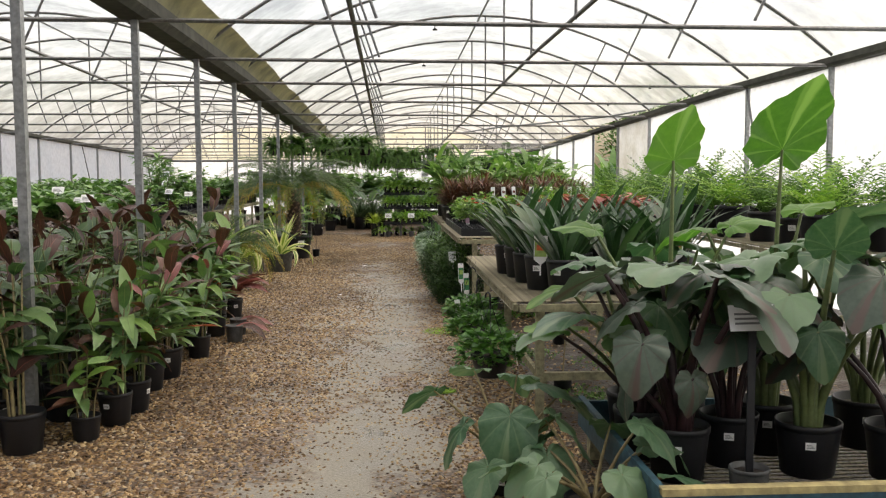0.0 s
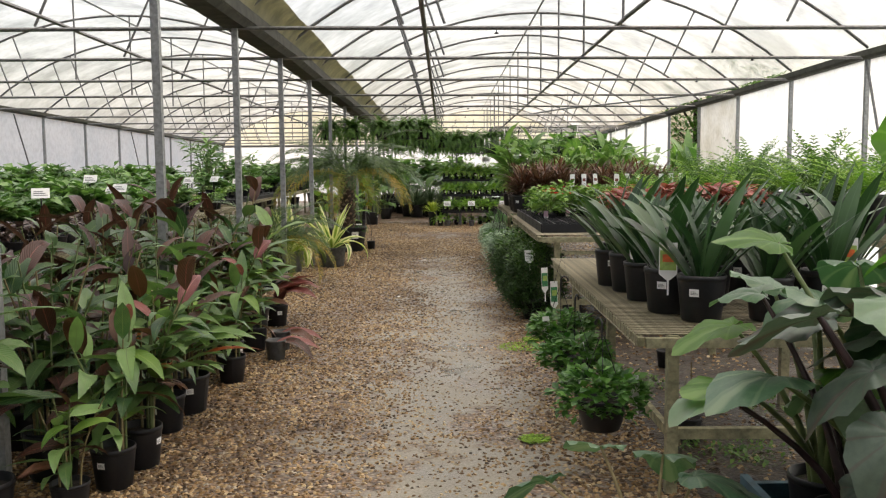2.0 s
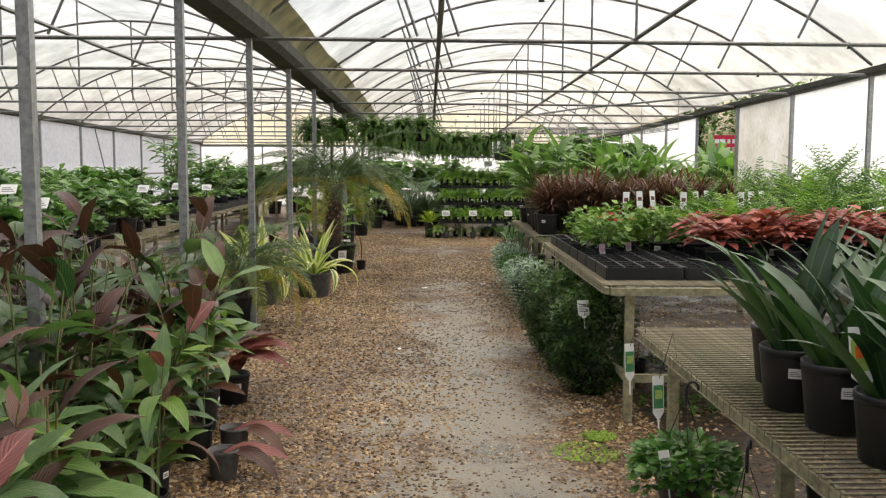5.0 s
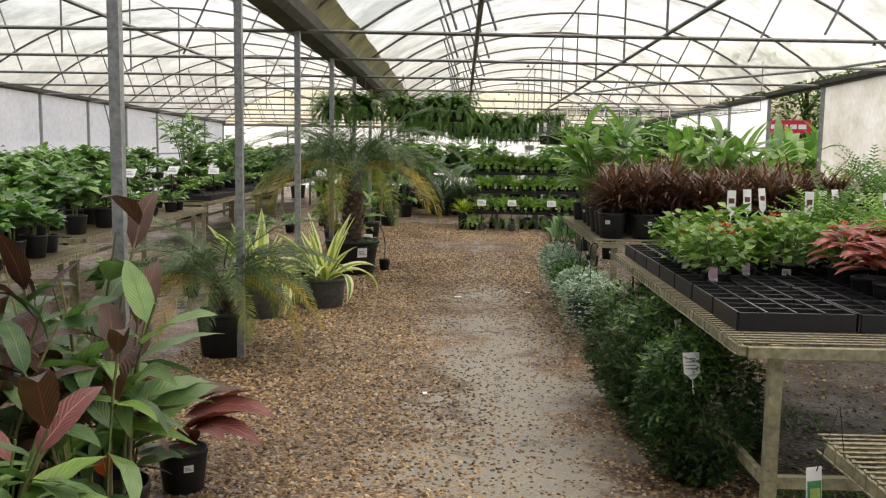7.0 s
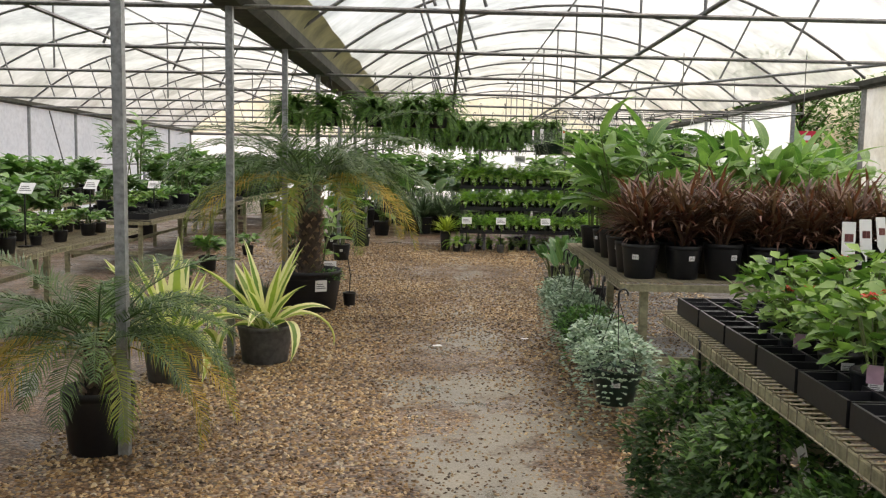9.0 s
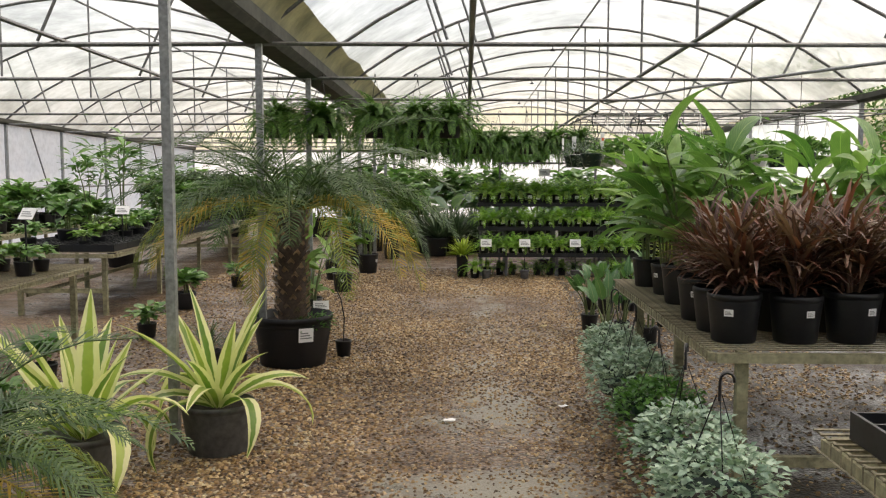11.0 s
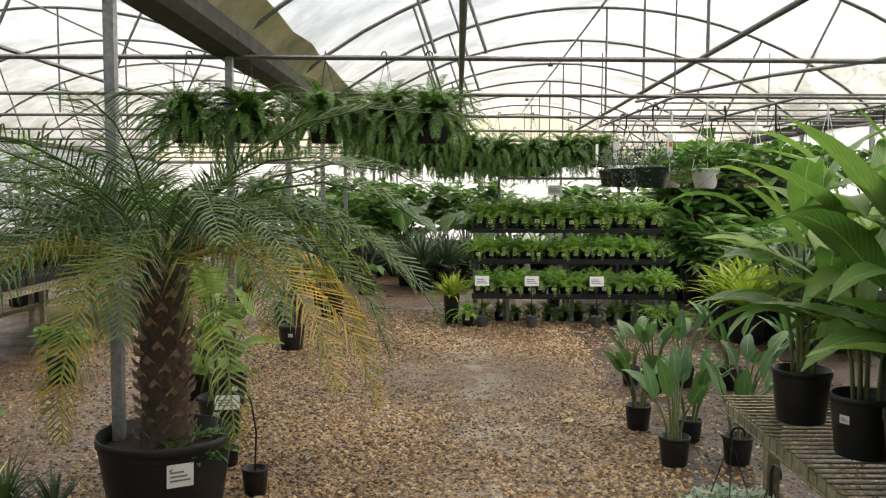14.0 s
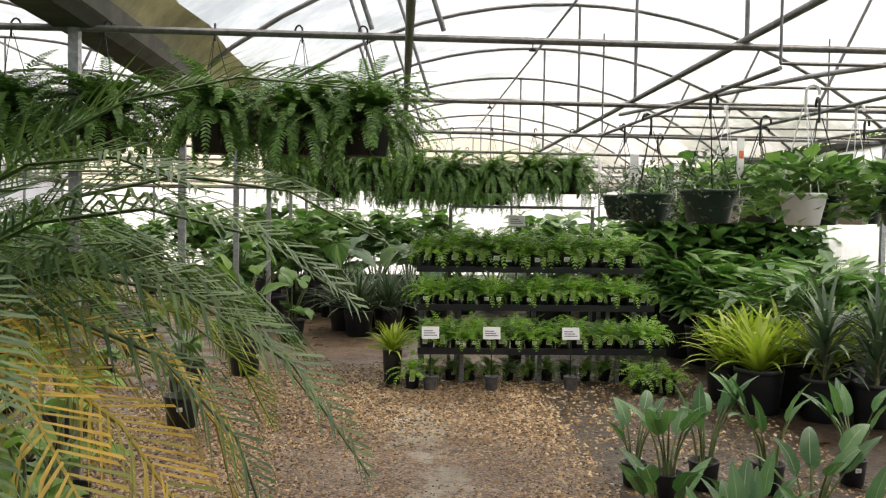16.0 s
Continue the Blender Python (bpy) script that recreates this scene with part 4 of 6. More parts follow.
    e("low elephant ear with wavy grey-green leaves on the gravel", place(0.3, 4.25, 0), 0.2, 10, L_EAR, M_CANE, 8, 0.62, (0.13, 0.12),
      [(2.9, 0.48, 0.32, -0.5, 0.9), (-2.6, 0.36, 0.22, -0.8, 0.9), (-1.6, 0.42, 0.16, -0.9, 1.15), (-0.7, 0.4, 0.24, -0.7, 1.2), (0.2, 0.46, 0.25, -0.4, 1.0), (1.2, 0.52, 0.2, -0.2, 0.9), (2.2, 0.56, 0.2, -0.2, 0.85), (-1.1, 0.26, 0.3, -0.8, 1.1), (0.0, 0.52, 0.1, 0.1, 1.0), (-2.0, 0.2, 0.25, -0.6, 0.9)], 0.009)
    e("elephant ear with crinkled mid-green leaves on the gravel", place(0.62, 3.75, 0), 0.2, 11, L_EAR, M_CANE, 9, 0.5, (0.13, 0.14), stem_r=0.009)
    e("elephant ear with pale crinkled leaves reaching over the aisle", place(1.02, 4.62, z), 0.23, 8, L_EARLIGHT, M_STEM, 11, 0.9, (0.13, 0.24),
      [(-2.6, 0.62, 0.42, 0.2, 1.0), (2.9, 0.78, 0.3, -0.1, 0.9), (-1.8, 0.7, 0.3, 0.1, 0.8), (0.3, 0.85, 0.25, 0.0, 1.0), (1.4, 0.8, 0.25, 0.0, 0.9), (-0.8, 0.8, 0.3, -0.1, 1.0), (2.2, 0.9, 0.2, 0.3, 0.9), (-2.2, 0.9, 0.15, 0.4, 0.8)])
    e("elephant ear with dusky leaves in a black pot", place(1.36, 4.12, z), 0.26, 9, L_EARDARK, M_DARKSTEM, 12, 0.95, (0.14, 0.25))
    e("elephant ear with grey-green leaves in a black pot", place(1.3, 4.66, z), 0.26, 9, L_EAR, M_STEM, 13, 1.0, (0.14, 0.25))
    card = thing("price_sign", "white price card on a black stake in a weighted pot", "sign", "", place(1.25, 3.6, z))
    add_pot(card, 0.085, 0.15, M_GREYPOT, 0.85)
    mb = Mesh()
    mb.box(-0.016, -0.006, 0.1, 0.016, 0.006, 0.74)
    part("stake", mb.done("stake", M_POT, False), card)
    part("card", label_mesh(0.2, 0.11), card, pose(0, -0.01, 0.73, -18, 0, 4), "white price card with grey print")


def clivia(seed):
    rr = random.Random(seed)
    t = thing("clivia_plant", "clivia with dark strap leaves in a black pot", "potted plant", "clivias on the bench", Matrix.Translation((0, 0, -50)))
    add_pot(t, 0.115, 0.22, label_at=-105)
    meshes = [leaf_mesh("leaf", 0.48, 0.078, d, "strap", L_CLIVIA, seg=8, fold=0.2) for d in (0.25, 0.6, 1.2)]
    fan = rr.uniform(-0.4, 0.4)
    for k in range(12):
        az = fan + math.pi * (k % 2) + rr.uniform(-0.55, 0.55)
        part("leaf", meshes[rr.randint(0, 2)], t, aim((0.012 * math.cos(az) * (k // 2), 0.012 * math.sin(az) * (k // 2), 0.18), az, 1.45 - 0.12 * (k // 2) + rr.uniform(-0.12, 0.1), rr.uniform(-0.2, 0.2)) @ Matrix.Scale(rr.uniform(0.75, 1.15), 4))
    return t


def build_bench_a():
    bench(0.5, 5.4, 1.95, 8.62, 0.77, "weathered timber bench with a rusty wire top", 0.042)
    kinds = [clivia(30 + k) for k in range(4)]
    tag_on(kinds[1], (0.0, -0.135, 0.2), 0, 0.085, 0.15, (M_LIME, M_ORANGE), 12, "picture tag of orange clivia flowers")
    rr = random.Random(8)
    spots = [(0.77, 5.98), (0.87, 5.72), (1.2, 5.72), (0.74, 6.4), (0.73, 6.74), (0.69, 7.02), (1.05, 6.2), (1.02, 6.55), (1.0, 6.95), (1.5, 5.78), (1.4, 6.2), (1.35, 6.6), (1.74, 6.1), (1.7, 6.55),
             (1.3, 7.0), (1.66, 7.0), (0.8, 7.4), (1.1, 7.35), (1.45, 7.4), (1.78, 7.4), (1.65, 7.9)]
    for i, (x, y) in enumerate(spots):
        k = (1, 0, 2, 3)[i % 4]
        m = place(x, y, 0.7765, rr.uniform(-25, 25), rr.uniform(0.96, 1.06))
        drop(kinds[k], m) if i < 4 else copy_thing(kinds[k], m)
    # baskets of round-leaved trailing plants hung along the bench's side
    first = None
    for i, (x, y, z, s) in enumerate(((0.4, 7.35, 0.27, 1.0), (0.39, 6.62, 0.25, 1.0), (0.39, 5.72, 0.24, 1.05))):
        m = place(x, y, z, 60 * i, s)
        if first is None:
            first = thing("hanging_basket", "hanging basket of bright round-leaved trailing plant", "hanging plant", "baskets along the bench", m)
            add_pot(first, 0.125, 0.15, M_POT, 0.7)
            mb = Mesh()
            mound(mb, (0, 0, 0.15), 0.2, 0.2, 0.13, 620, 0.055, 4, 0, hang=0.1)
            part("foliage", mb.done("foliage", L_ROUND), first)
            hanger(first, 0.12, 0.14, 0.52)
            tag_on(first, (-0.1, -0.12, 0.16), 0.4, 0.05, 0.11)
        else:
            copy_thing(first, m)
    for x, y, z, az in ((0.42, 8.45, 0.45, 0.3), (0.42, 7.85, 0.42, 0.2)):
        t = thing("plant_tag_sign", "long white and green plant tag hung on the bench", "sign", "", place(x, y, z))
        tag_on(t, (0, 0, 0.1), az, 0.055, 0.17, (M_GREENPRINT, M_LIME), 5)
        mb = Mesh()
        mb.tube([(0, 0.004, 0.26), (0.06, 0.01, 0.6 - z * 0.3), (0.09, 0.02, 0.73 - z)], 0.002, 4)
        part("string", mb.done("string", M_POT), t)
    for x, y in ((0.98, 6.3), (1.3, 8.1), (0.84, 10.6), (1.0, 10.75), (1.25, 12.3)):
        t = thing("seedling_pot", "small black pot with a bare stick under the bench", "potted plant", "pots under the benches", place(x, y))
        add_pot(t, 0.075, 0.13)
        mb = Mesh()
        mb.tube([(0, 0, 0.1), (0.015, 0.01, 0.3), (0.01, 0.0, 0.44)], [0.006, 0.005, 0.003], 5)
        part("stick", mb.done("stick", M_CANE), t)
    # patches of lime-green moss on the ground
    for i, (x, y, r) in enumerate(((0.27, 8.85, 0.2), (0.12, 6.3, 0.09), (0.4, 9.15, 0.1))):
        mb, rr2 = Mesh(), random.Random(i)
        for _ in range(500):
            a, q = rr2.uniform(0, 6.28), r * math.sqrt(rr2.random()) * (1 + 0.4 * noise.noise(Vector((i, math.sin(rr2.random()), 0))))
            s = rr2.uniform(0.006, 0.018)
            px, py = x + q * math.cos(a), y + q * math.sin(a)
            blade(mb, (px, py, 0.004), rr2.uniform(0, 6.28), 0.5, s * 1.6, s, 0.7, "ovate", 0.2, 2)
        tagged(new("moss_patch", mb.done("moss_patch", M_MOSS)), "patch of lime-green moss on the gravel", "moss", "", "stuff")
    # thin green weeds on the ground under the benches
    mb, rr3 = Mesh(), random.Random(77)
    for cx, cy, r in ((1.15, 6.1, 0.32), (1.6, 7.2, 0.4), (0.95, 7.6, 0.25), (1.1, 9.9, 0.3), (1.7, 10.3, 0.35), (1.3, 11.3, 0.3)):
        for _ in range(260):
            a, q = rr3.uniform(0, 6.28), r * rr3.random() ** 0.7
            sz = rr3.uniform(0.012, 0.03)
            blade(mb, (cx + q * math.cos(a), cy + q * math.sin(a), 0.004), rr3.uniform(0, 6.28), 0.7, sz * 1.5, sz, 0.8, "ovate", 0.2, 2)
    tagged(new("weeds", mb.done("weeds", L_BUSHTOP)), "small green weeds on the ground under the benches", "weeds", "", "stuff")


def build_bushes():
    """Dense dark baskets that trail to the ground beside the second bench."""
    for i, (x, y, r, h) in enumerate(((0.54, 10.25, 0.3, 0.54), (0.5, 10.95, 0.31, 0.57), (0.47, 11.6, 0.3, 0.56))):
        t = thing("trailing_bush", "dense dark green trailing shrub in a hanging basket", "shrub", "trailing shrubs", place(x, y, 0, 40 * i))
        add_pot(t, 0.15, 0.18, M_POT)
        mb = Mesh()
        # about half the leaves high on the mound take the lighter green
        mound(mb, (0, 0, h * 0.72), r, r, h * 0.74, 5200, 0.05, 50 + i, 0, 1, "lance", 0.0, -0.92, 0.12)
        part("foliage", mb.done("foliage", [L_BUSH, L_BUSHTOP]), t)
        mb = Mesh()
        mb.tube([(0.1, 0, 0.5), (0.1, 0.02, 0.78), (0.11, 0.02, 0.88), (0.14, 0.02, 0.9), (0.16, 0.02, 0.87)], 0.007, 5)
        part("hook", mb.done("hook", M_POT), t)
        tag_on(t, (-0.09, -0.2, h * 1.12), 0.2, 0.085, 0.1)


def build_silver():
    """Silver trailing plants along the third bench."""
    for i, (x, y, s) in enumerate(((0.4, 13.2, 1.0), (0.4, 13.75, 1.0), (0.42, 14.4, 0.95), (0.42, 15.05, 1.0), (0.42, 15.65, 0.95), (0.46, 16.2, 0.9))):
        t = thing("silver_basket", "silver-leaved trailing plant in a dark green basket", "hanging plant", "silver trailing plants", place(x, y, 0.2, 70 * i, s * 1.12))
        add_pot(t, 0.14, 0.2, M_GREENPOT, 0.7, -100)
        mb, rr = Mesh(), random.Random(70 + i)
        green = i == 2
        mound(mb, (0, 0, 0.22), 0.21, 0.21, 0.15, 1000, 0.034, 60 + i, hang=0.12)
        for _ in range(34):
            a, n = rr.uniform(0, 6.28), rr.randint(4, 9)
            for k in range(n):
                q = 0.19 + 0.03 * math.sin(k)
                blade(mb, (q * math.cos(a), q * math.sin(a), max(-0.14, 0.18 - 0.034 * k)), a + rr.uniform(-1.2, 1.2), -0.2, 0.028, 0.024, 0.4, "ovate", 0.2, 2)
        part("foliage", mb.done("foliage", L_ROUND if green else L_SILVER), t)
        hanger(t, 0.135, 0.19, 0.62)


def tray_mesh(w, d, cells):
    mb = Mesh()
    for i in range(cells[0] + 1):
        x = w * i / cells[0]
        mb.box(x - 0.005, 0, 0, x + 0.005, d, 0.08)
    for j in range(cells[1] + 1):
        y = d * j / cells[1]
        mb.box(0.006, y - 0.005, 0.0, w - 0.006, y + 0.005, 0.077)
    mb.box(0, 0, -0.002, w, d, 0.004)
    return mb.done("tray", M_POT, False)


def flower_pot(seed, flowers, mat, petal, group, label, h=0.24, name="flower_plant"):
    t = thing(name, label, "potted plant", group, Matrix.Translation((0, 0, -50)))
    add_pot(t, 0.08, 0.12, label_at=-100)
    mb, rr = Mesh(), random.Random(seed)
    for _ in range(12):
        a = rr.uniform(0, 6.28)
        mb.tube([(0.02 * math.cos(a), 0.02 * math.sin(a), 0.1), (0.07 * math.cos(a), 0.07 * math.sin(a), 0.1 + h * 0.8)], 0.0025, 4)
    part("stalk", mb.done("stalk", M_STEM), t)
    if flowers:
        mb = Mesh()
        mb.grid([[(0.083 * math.cos(a), 0.083 * math.sin(a), z) for a in (-2.1, -1.9, -1.7, -1.5)] for z in (0.09, 0.15)], [0, 0.3, 0.6, 1], [0, 1])
        part("pot_sleeve", mb.done("pot_sleeve", M_PINK), t, None, "pale pink paper sleeve on the pot's rim")
    mb = Mesh()
    mound(mb, (0, 0, 0.12 + h * 0.4), 0.14, 0.14, h * 0.62, 170, 0.07, seed, 0, None, "ovate", 0, -0.6, 0.25)
    part("foliage", mb.done("foliage", mat), t)
    for k in range(flowers):
        mb = Mesh()
        a, q = rr.uniform(0, 6.28), rr.uniform(0.02, 0.12)
        mound(mb, (q * math.cos(a), q * math.sin(a), 0.12 + h * rr.uniform(0.8, 1.08)), 0.02, 0.02, 0.012, 26, 0.018, seed + k)
        part("flower", mb.done("flower", petal), t, None, "red flower cluster")
    return t


def build_bench_b():
    bench(0.47, 9.4, 2.85, 12.4, 0.9, "weathered timber bench with a rusty wire top and plant trays")
    tray = tray_mesh(0.5, 0.36, (4, 3))
    for x in (0.52, 1.04, 1.56, 2.08):
        for j in range(7):
            y = 9.62 + 0.385 * j
            if y > 11.9 and x > 1.5:
                continue
            ob = tagged(new("plant_tray", tray), "black plastic plant tray with square cells", "plant tray", "plant trays")
            ob.matrix_basis = Matrix.Translation((x, y, 0.908))
    rr = random.Random(12)
    kinds = [flower_pot(80 + i, (4, 0, 2, 0)[i], L_FLOWERLEAF, L_PETAL, "flowering pots on trays", "soft green leafy plant with small red flowers in a black pot") for i in range(4)]
    spots = []
    for j in range(9):
        for i in range(5):
            x, y = 0.7 + 0.25 * i, 10.6 + 0.3 * j
            if j == 0 and i in (1, 2):
                continue
            if y < 11.7 and (x < 1.3 or y > 10.8):
                spots.append((x + rr.uniform(-0.02, 0.02), y + rr.uniform(-0.03, 0.03)))
    for i, (x, y) in enumerate(spots):
        m = place(x, y, 0.913, rr.uniform(-20, 20), rr.uniform(0.9, 1.1))
        drop(kinds[i], m) if i < 4 else copy_thing(kinds[i % 4], m)
    reds = []
    for k in range(2):
        t = thing("red_leaf_plant", "coral red leafy plant in a black pot", "potted plant", "red-leaved pots", Matrix.Translation((0, 0, -50)))
        add_pot(t, 0.08, 0.12, label_at=-95)
        mb, r2 = Mesh(), random.Random(k)
        for i in range(46):
            a, u = r2.uniform(0, 6.28), r2.random()
            q = 0.14 * math.sqrt(u)
            blade(mb, (q * 0.6 * math.cos(a), q * 0.6 * math.sin(a), 0.14 + 0.1 * (1 - u) + r2.uniform(0, 0.05)), a + r2.uniform(-0.4, 0.4), r2.uniform(-0.1, 0.6), r2.uniform(0.09, 0.14), 0.06, r2.uniform(0.3, 1), "ovate", 0.2, 3)
        part("foliage", mb.done("foliage", L_REDLEAF), t)
        reds.append(t)
    spots = [(1.42 + 0.24 * i + rr.uniform(-0.03, 0.03), 10.1 + 0.25 * j) for j in range(3) for i in range(6)]
    for i, (x, y) in enumerate(spots):
        m = place(x, y, 0.913, rr.uniform(0, 360), rr.uniform(0.95, 1.2))
        drop(reds[i], m) if i < 2 else copy_thing(reds[i % 2], m)
    # feathery ferns and mixed green pots at the back, with picture tags on stakes
    greens = []
    for k in range(3):
        t = thing("feathery_plant", "feathery green foliage plant in a black pot", "potted plant", "feathery pots", Matrix.Translation((0, 0, -50)))
        add_pot(t, 0.1, 0.18, label_at=-95)
        mb = Mesh()
        for i in range(26):
            frond(mb, (0, 0, 0.16), 2.4 * i, RND.uniform(0.6, 1.4), RND.uniform(0.3, 0.48), RND.uniform(0.6, 1.4), 13, 0.05, 0.012)
        part("foliage", mb.done("foliage", L_FERN if k else L_LIGHTFERN), t)
        greens.append(t)
    spots = [(1.75 + 0.3 * i + rr.uniform(-0.05, 0.05), 10.95 + 0.35 * j) for j in range(4) for i in range(4)]
    for i, (x, y) in enumerate(spots):
        m = place(x, y, 0.913, rr.uniform(0, 360), rr.uniform(0.85, 1.1))
        drop(greens[i], m) if i < 3 else copy_thing(greens[i % 3], m)
    for i in range(9):
        t = thing("plant_tag_stake", "pink and white picture tag on a tall stake", "sign", "picture tags", place(1.1 + 0.17 * i, 11.75 + 0.2 * (i % 3), 0.913))
        mb = Mesh()
        mb.box(-0.004, -0.004, 0, 0.004, 0.004, 0.34)
        mb.box(-0.03, -0.006, 0, 0.03, 0.006, 0.008)
        part("stake", mb.done("stake", M_POT, False), t)
        tag_on(t, (0, 0, 0.36), 0.3 * (i % 3 - 1), 0.055, 0.14, (M_CARD, L_PINK), 10)
    # long bench against the east wall, full of feathery greens
    bench(3.35, 7.5, 4.65, 16.5, 0.86, "weathered timber bench along the sheeting wall")
    for j in range(13):
        for i in range(2):
            copy_thing(greens[(i + j) % 3], place(3.6 + 0.6 * i + rr.uniform(-0.08, 0.08), 7.75 + 0.68 * j + rr.uniform(-0.06, 0.06), 0.8665, rr.uniform(0, 360), rr.uniform(1.45, 1.8)))


def frond(mb, o, az, el, length, droop, pairs, leaflet, width, mat=0, sag=0.5, vee=0.35, rachis=0.003, stem_mat=None, bare=0.1, loose=0.25, sweep=0.55):
    """A feather-shaped frond: a curved stalk with leaflets in pairs."""
    p = Vector(o)
    d, side = Vector((math.cos(az), math.sin(az), 0)), Vector((-math.sin(az), math.cos(az), 0))
    pts, n = [p.copy()], 10
    for i in range(n):
        a = el - droop * ((i + 0.5) / n) ** 1.2
        p = p + (d * math.cos(a) + Vector((0, 0, math.sin(a)))) * (length / n)
        pts.append(p.copy())
    mb.tube(pts[::2] + ([pts[-1]] if n % 2 else []), [rachis * (1 - 0.7 * i / 5) for i in range(6)], 4, mat if stem_mat is None else stem_mat)
    for k in range(pairs):
        u = bare + (1 - bare) * (k + 0.5) / pairs
        i = min(n - 1, int(u * n))
        q = pts[i].lerp(pts[i + 1], u * n - i)
        a = el - droop * u ** 1.2
        t = d * math.cos(a) + Vector((0, 0, math.sin(a)))
        nrm = Vector((-math.sin(a) * d.x, -math.sin(a) * d.y, math.cos(a)))
        ln = leaflet * (math.sin(math.pi * min(1, 0.12 + u * 0.86)) ** 0.6) * RND.uniform(0.85, 1.1)
        for s in (-1, 1):
            out = (t * (sweep + loose * RND.uniform(-0.5, 0.6)) + side * s + nrm * (vee + loose * RND.uniform(-0.5, 0.5))).normalized()
            low = (out + Vector((0, 0, -sag * (1 + loose * RND.uniform(-0.7, 0.5))))).normalized()
            e1, e2 = q + out * ln * 0.5, q + out * ln * 0.5 + low * ln * 0.5
            w = t * (width / 2)
            k0 = len(mb.v)
            mb.v.extend((tuple(q - w * 0.6), tuple(q + w * 0.6), tuple(e1 + w), tuple(e1 - w), tuple(e2)))
            mb.f.extend(((k0, k0 + 1, k0 + 2, k0 + 3), (k0 + 3, k0 + 2, k0 + 4)))
            mb.uv.extend(((0, 0), (1, 0), (1, 0.5), (0, 0.5), (0, 0.5), (1, 0.5), (0.5, 1)))
            mb.mi.extend((mat, mat))


def bronze_plant(seed):
    rr = random.Random(seed)
    t = thing("bronze_cordyline", "bronze-red narrow-leaved plant in a black pot", "potted plant", "bronze plants on the bench", Matrix.Translation((0, 0, -50)))
    add_pot(t, 0.135, 0.245, label_at=-95)
    mb, red = Mesh(), Mesh()
    for c in range(9):
        a, q = rr.uniform(0, 6.28), rr.uniform(0, 0.08)
        o = Vector((q * math.cos(a), q * math.sin(a), 0.24))
        top = o + Vector((0.06 * math.cos(a), 0.06 * math.sin(a), rr.uniform(0.1, 0.36)))
        mb.tube([o, top], 0.008, 5)
        for k in range(26):
            u = rr.random()
            b = red if rr.random() < 0.25 else mb
            blade(b, o.lerp(top, u), rr.uniform(0, 6.28), rr.uniform(0.3, 1.35), rr.uniform(0.22, 0.36), 0.024, rr.uniform(0.3, 1.5), "lance", 0.3, 4)
    part("foliage", mb.done("foliage", L_BRONZE), t)
    part("red_leaves", red.done("red_leaves", L_BRONZERED), t, None, "redder young leaves")
    return t


def broad_plant(seed, name, label, group, leaf_mat, stems, tall, size, width, pot=(0.14, 0.26), stem_leaves=6, prof="lance", paddle=False):
    """Upright stems with broad leaves, or long-stalked paddles from the base."""
    rr = random.Random(seed)
    t = thing(name, label, "potted plant", group, Matrix.Translation((0, 0, -50)))
    add_pot(t, *pot, label_at=-95)
    meshes = [leaf_mesh("leaf", size, width, d, prof, leaf_mat, seg=8, fold=0.22, wave=0.06, wide=4) for d in (0.5, 1.1, 1.7)]
    for s in range(stems):
        a, h = rr.uniform(0, 6.28), tall * rr.uniform(0.6, 1.0)
        lean = rr.uniform(0.1, 0.5)
        o = Vector((0.05 * math.cos(a), 0.05 * math.sin(a), pot[1] * 0.82))
        path = [o + Vector((math.cos(a) * lean * h * u * u, math.sin(a) * lean * h * u * u, h * u)) for u in (0, 0.25, 0.5, 0.75, 1)]
        mb = Mesh()
        mb.tube(path, [0.011, 0.01, 0.009, 0.007, 0.005], 6)
        part("stem", mb.done("stem", M_STEM), t)
        if paddle:
            part("leaf", meshes[rr.randint(0, 1)], t, aim(path[-1] - Vector((0, 0, 0.01)), a, rr.uniform(0.7, 1.35), rr.uniform(-0.5, 0.5)) @ Matrix.Scale(rr.uniform(0.8, 1.15), 4))
            continue
        plane = rr.uniform(0, 3.14)
        for k in range(stem_leaves):
            u = 0.3 + 0.7 * k / max(1, stem_leaves - 1)
            i = min(3, int(u * 4))
            part("leaf", meshes[rr.randint(0, 2)], t, aim(path[i].lerp(path[i + 1], u * 4 - i), plane + math.pi * (k % 2) + rr.uniform(-0.4, 0.4), rr.uniform(0.2, 0.9) + 0.3 * (u > 0.9), rr.uniform(-0.4, 0.4)) @ Matrix.Scale(rr.uniform(0.75, 1.1), 4))
    return t


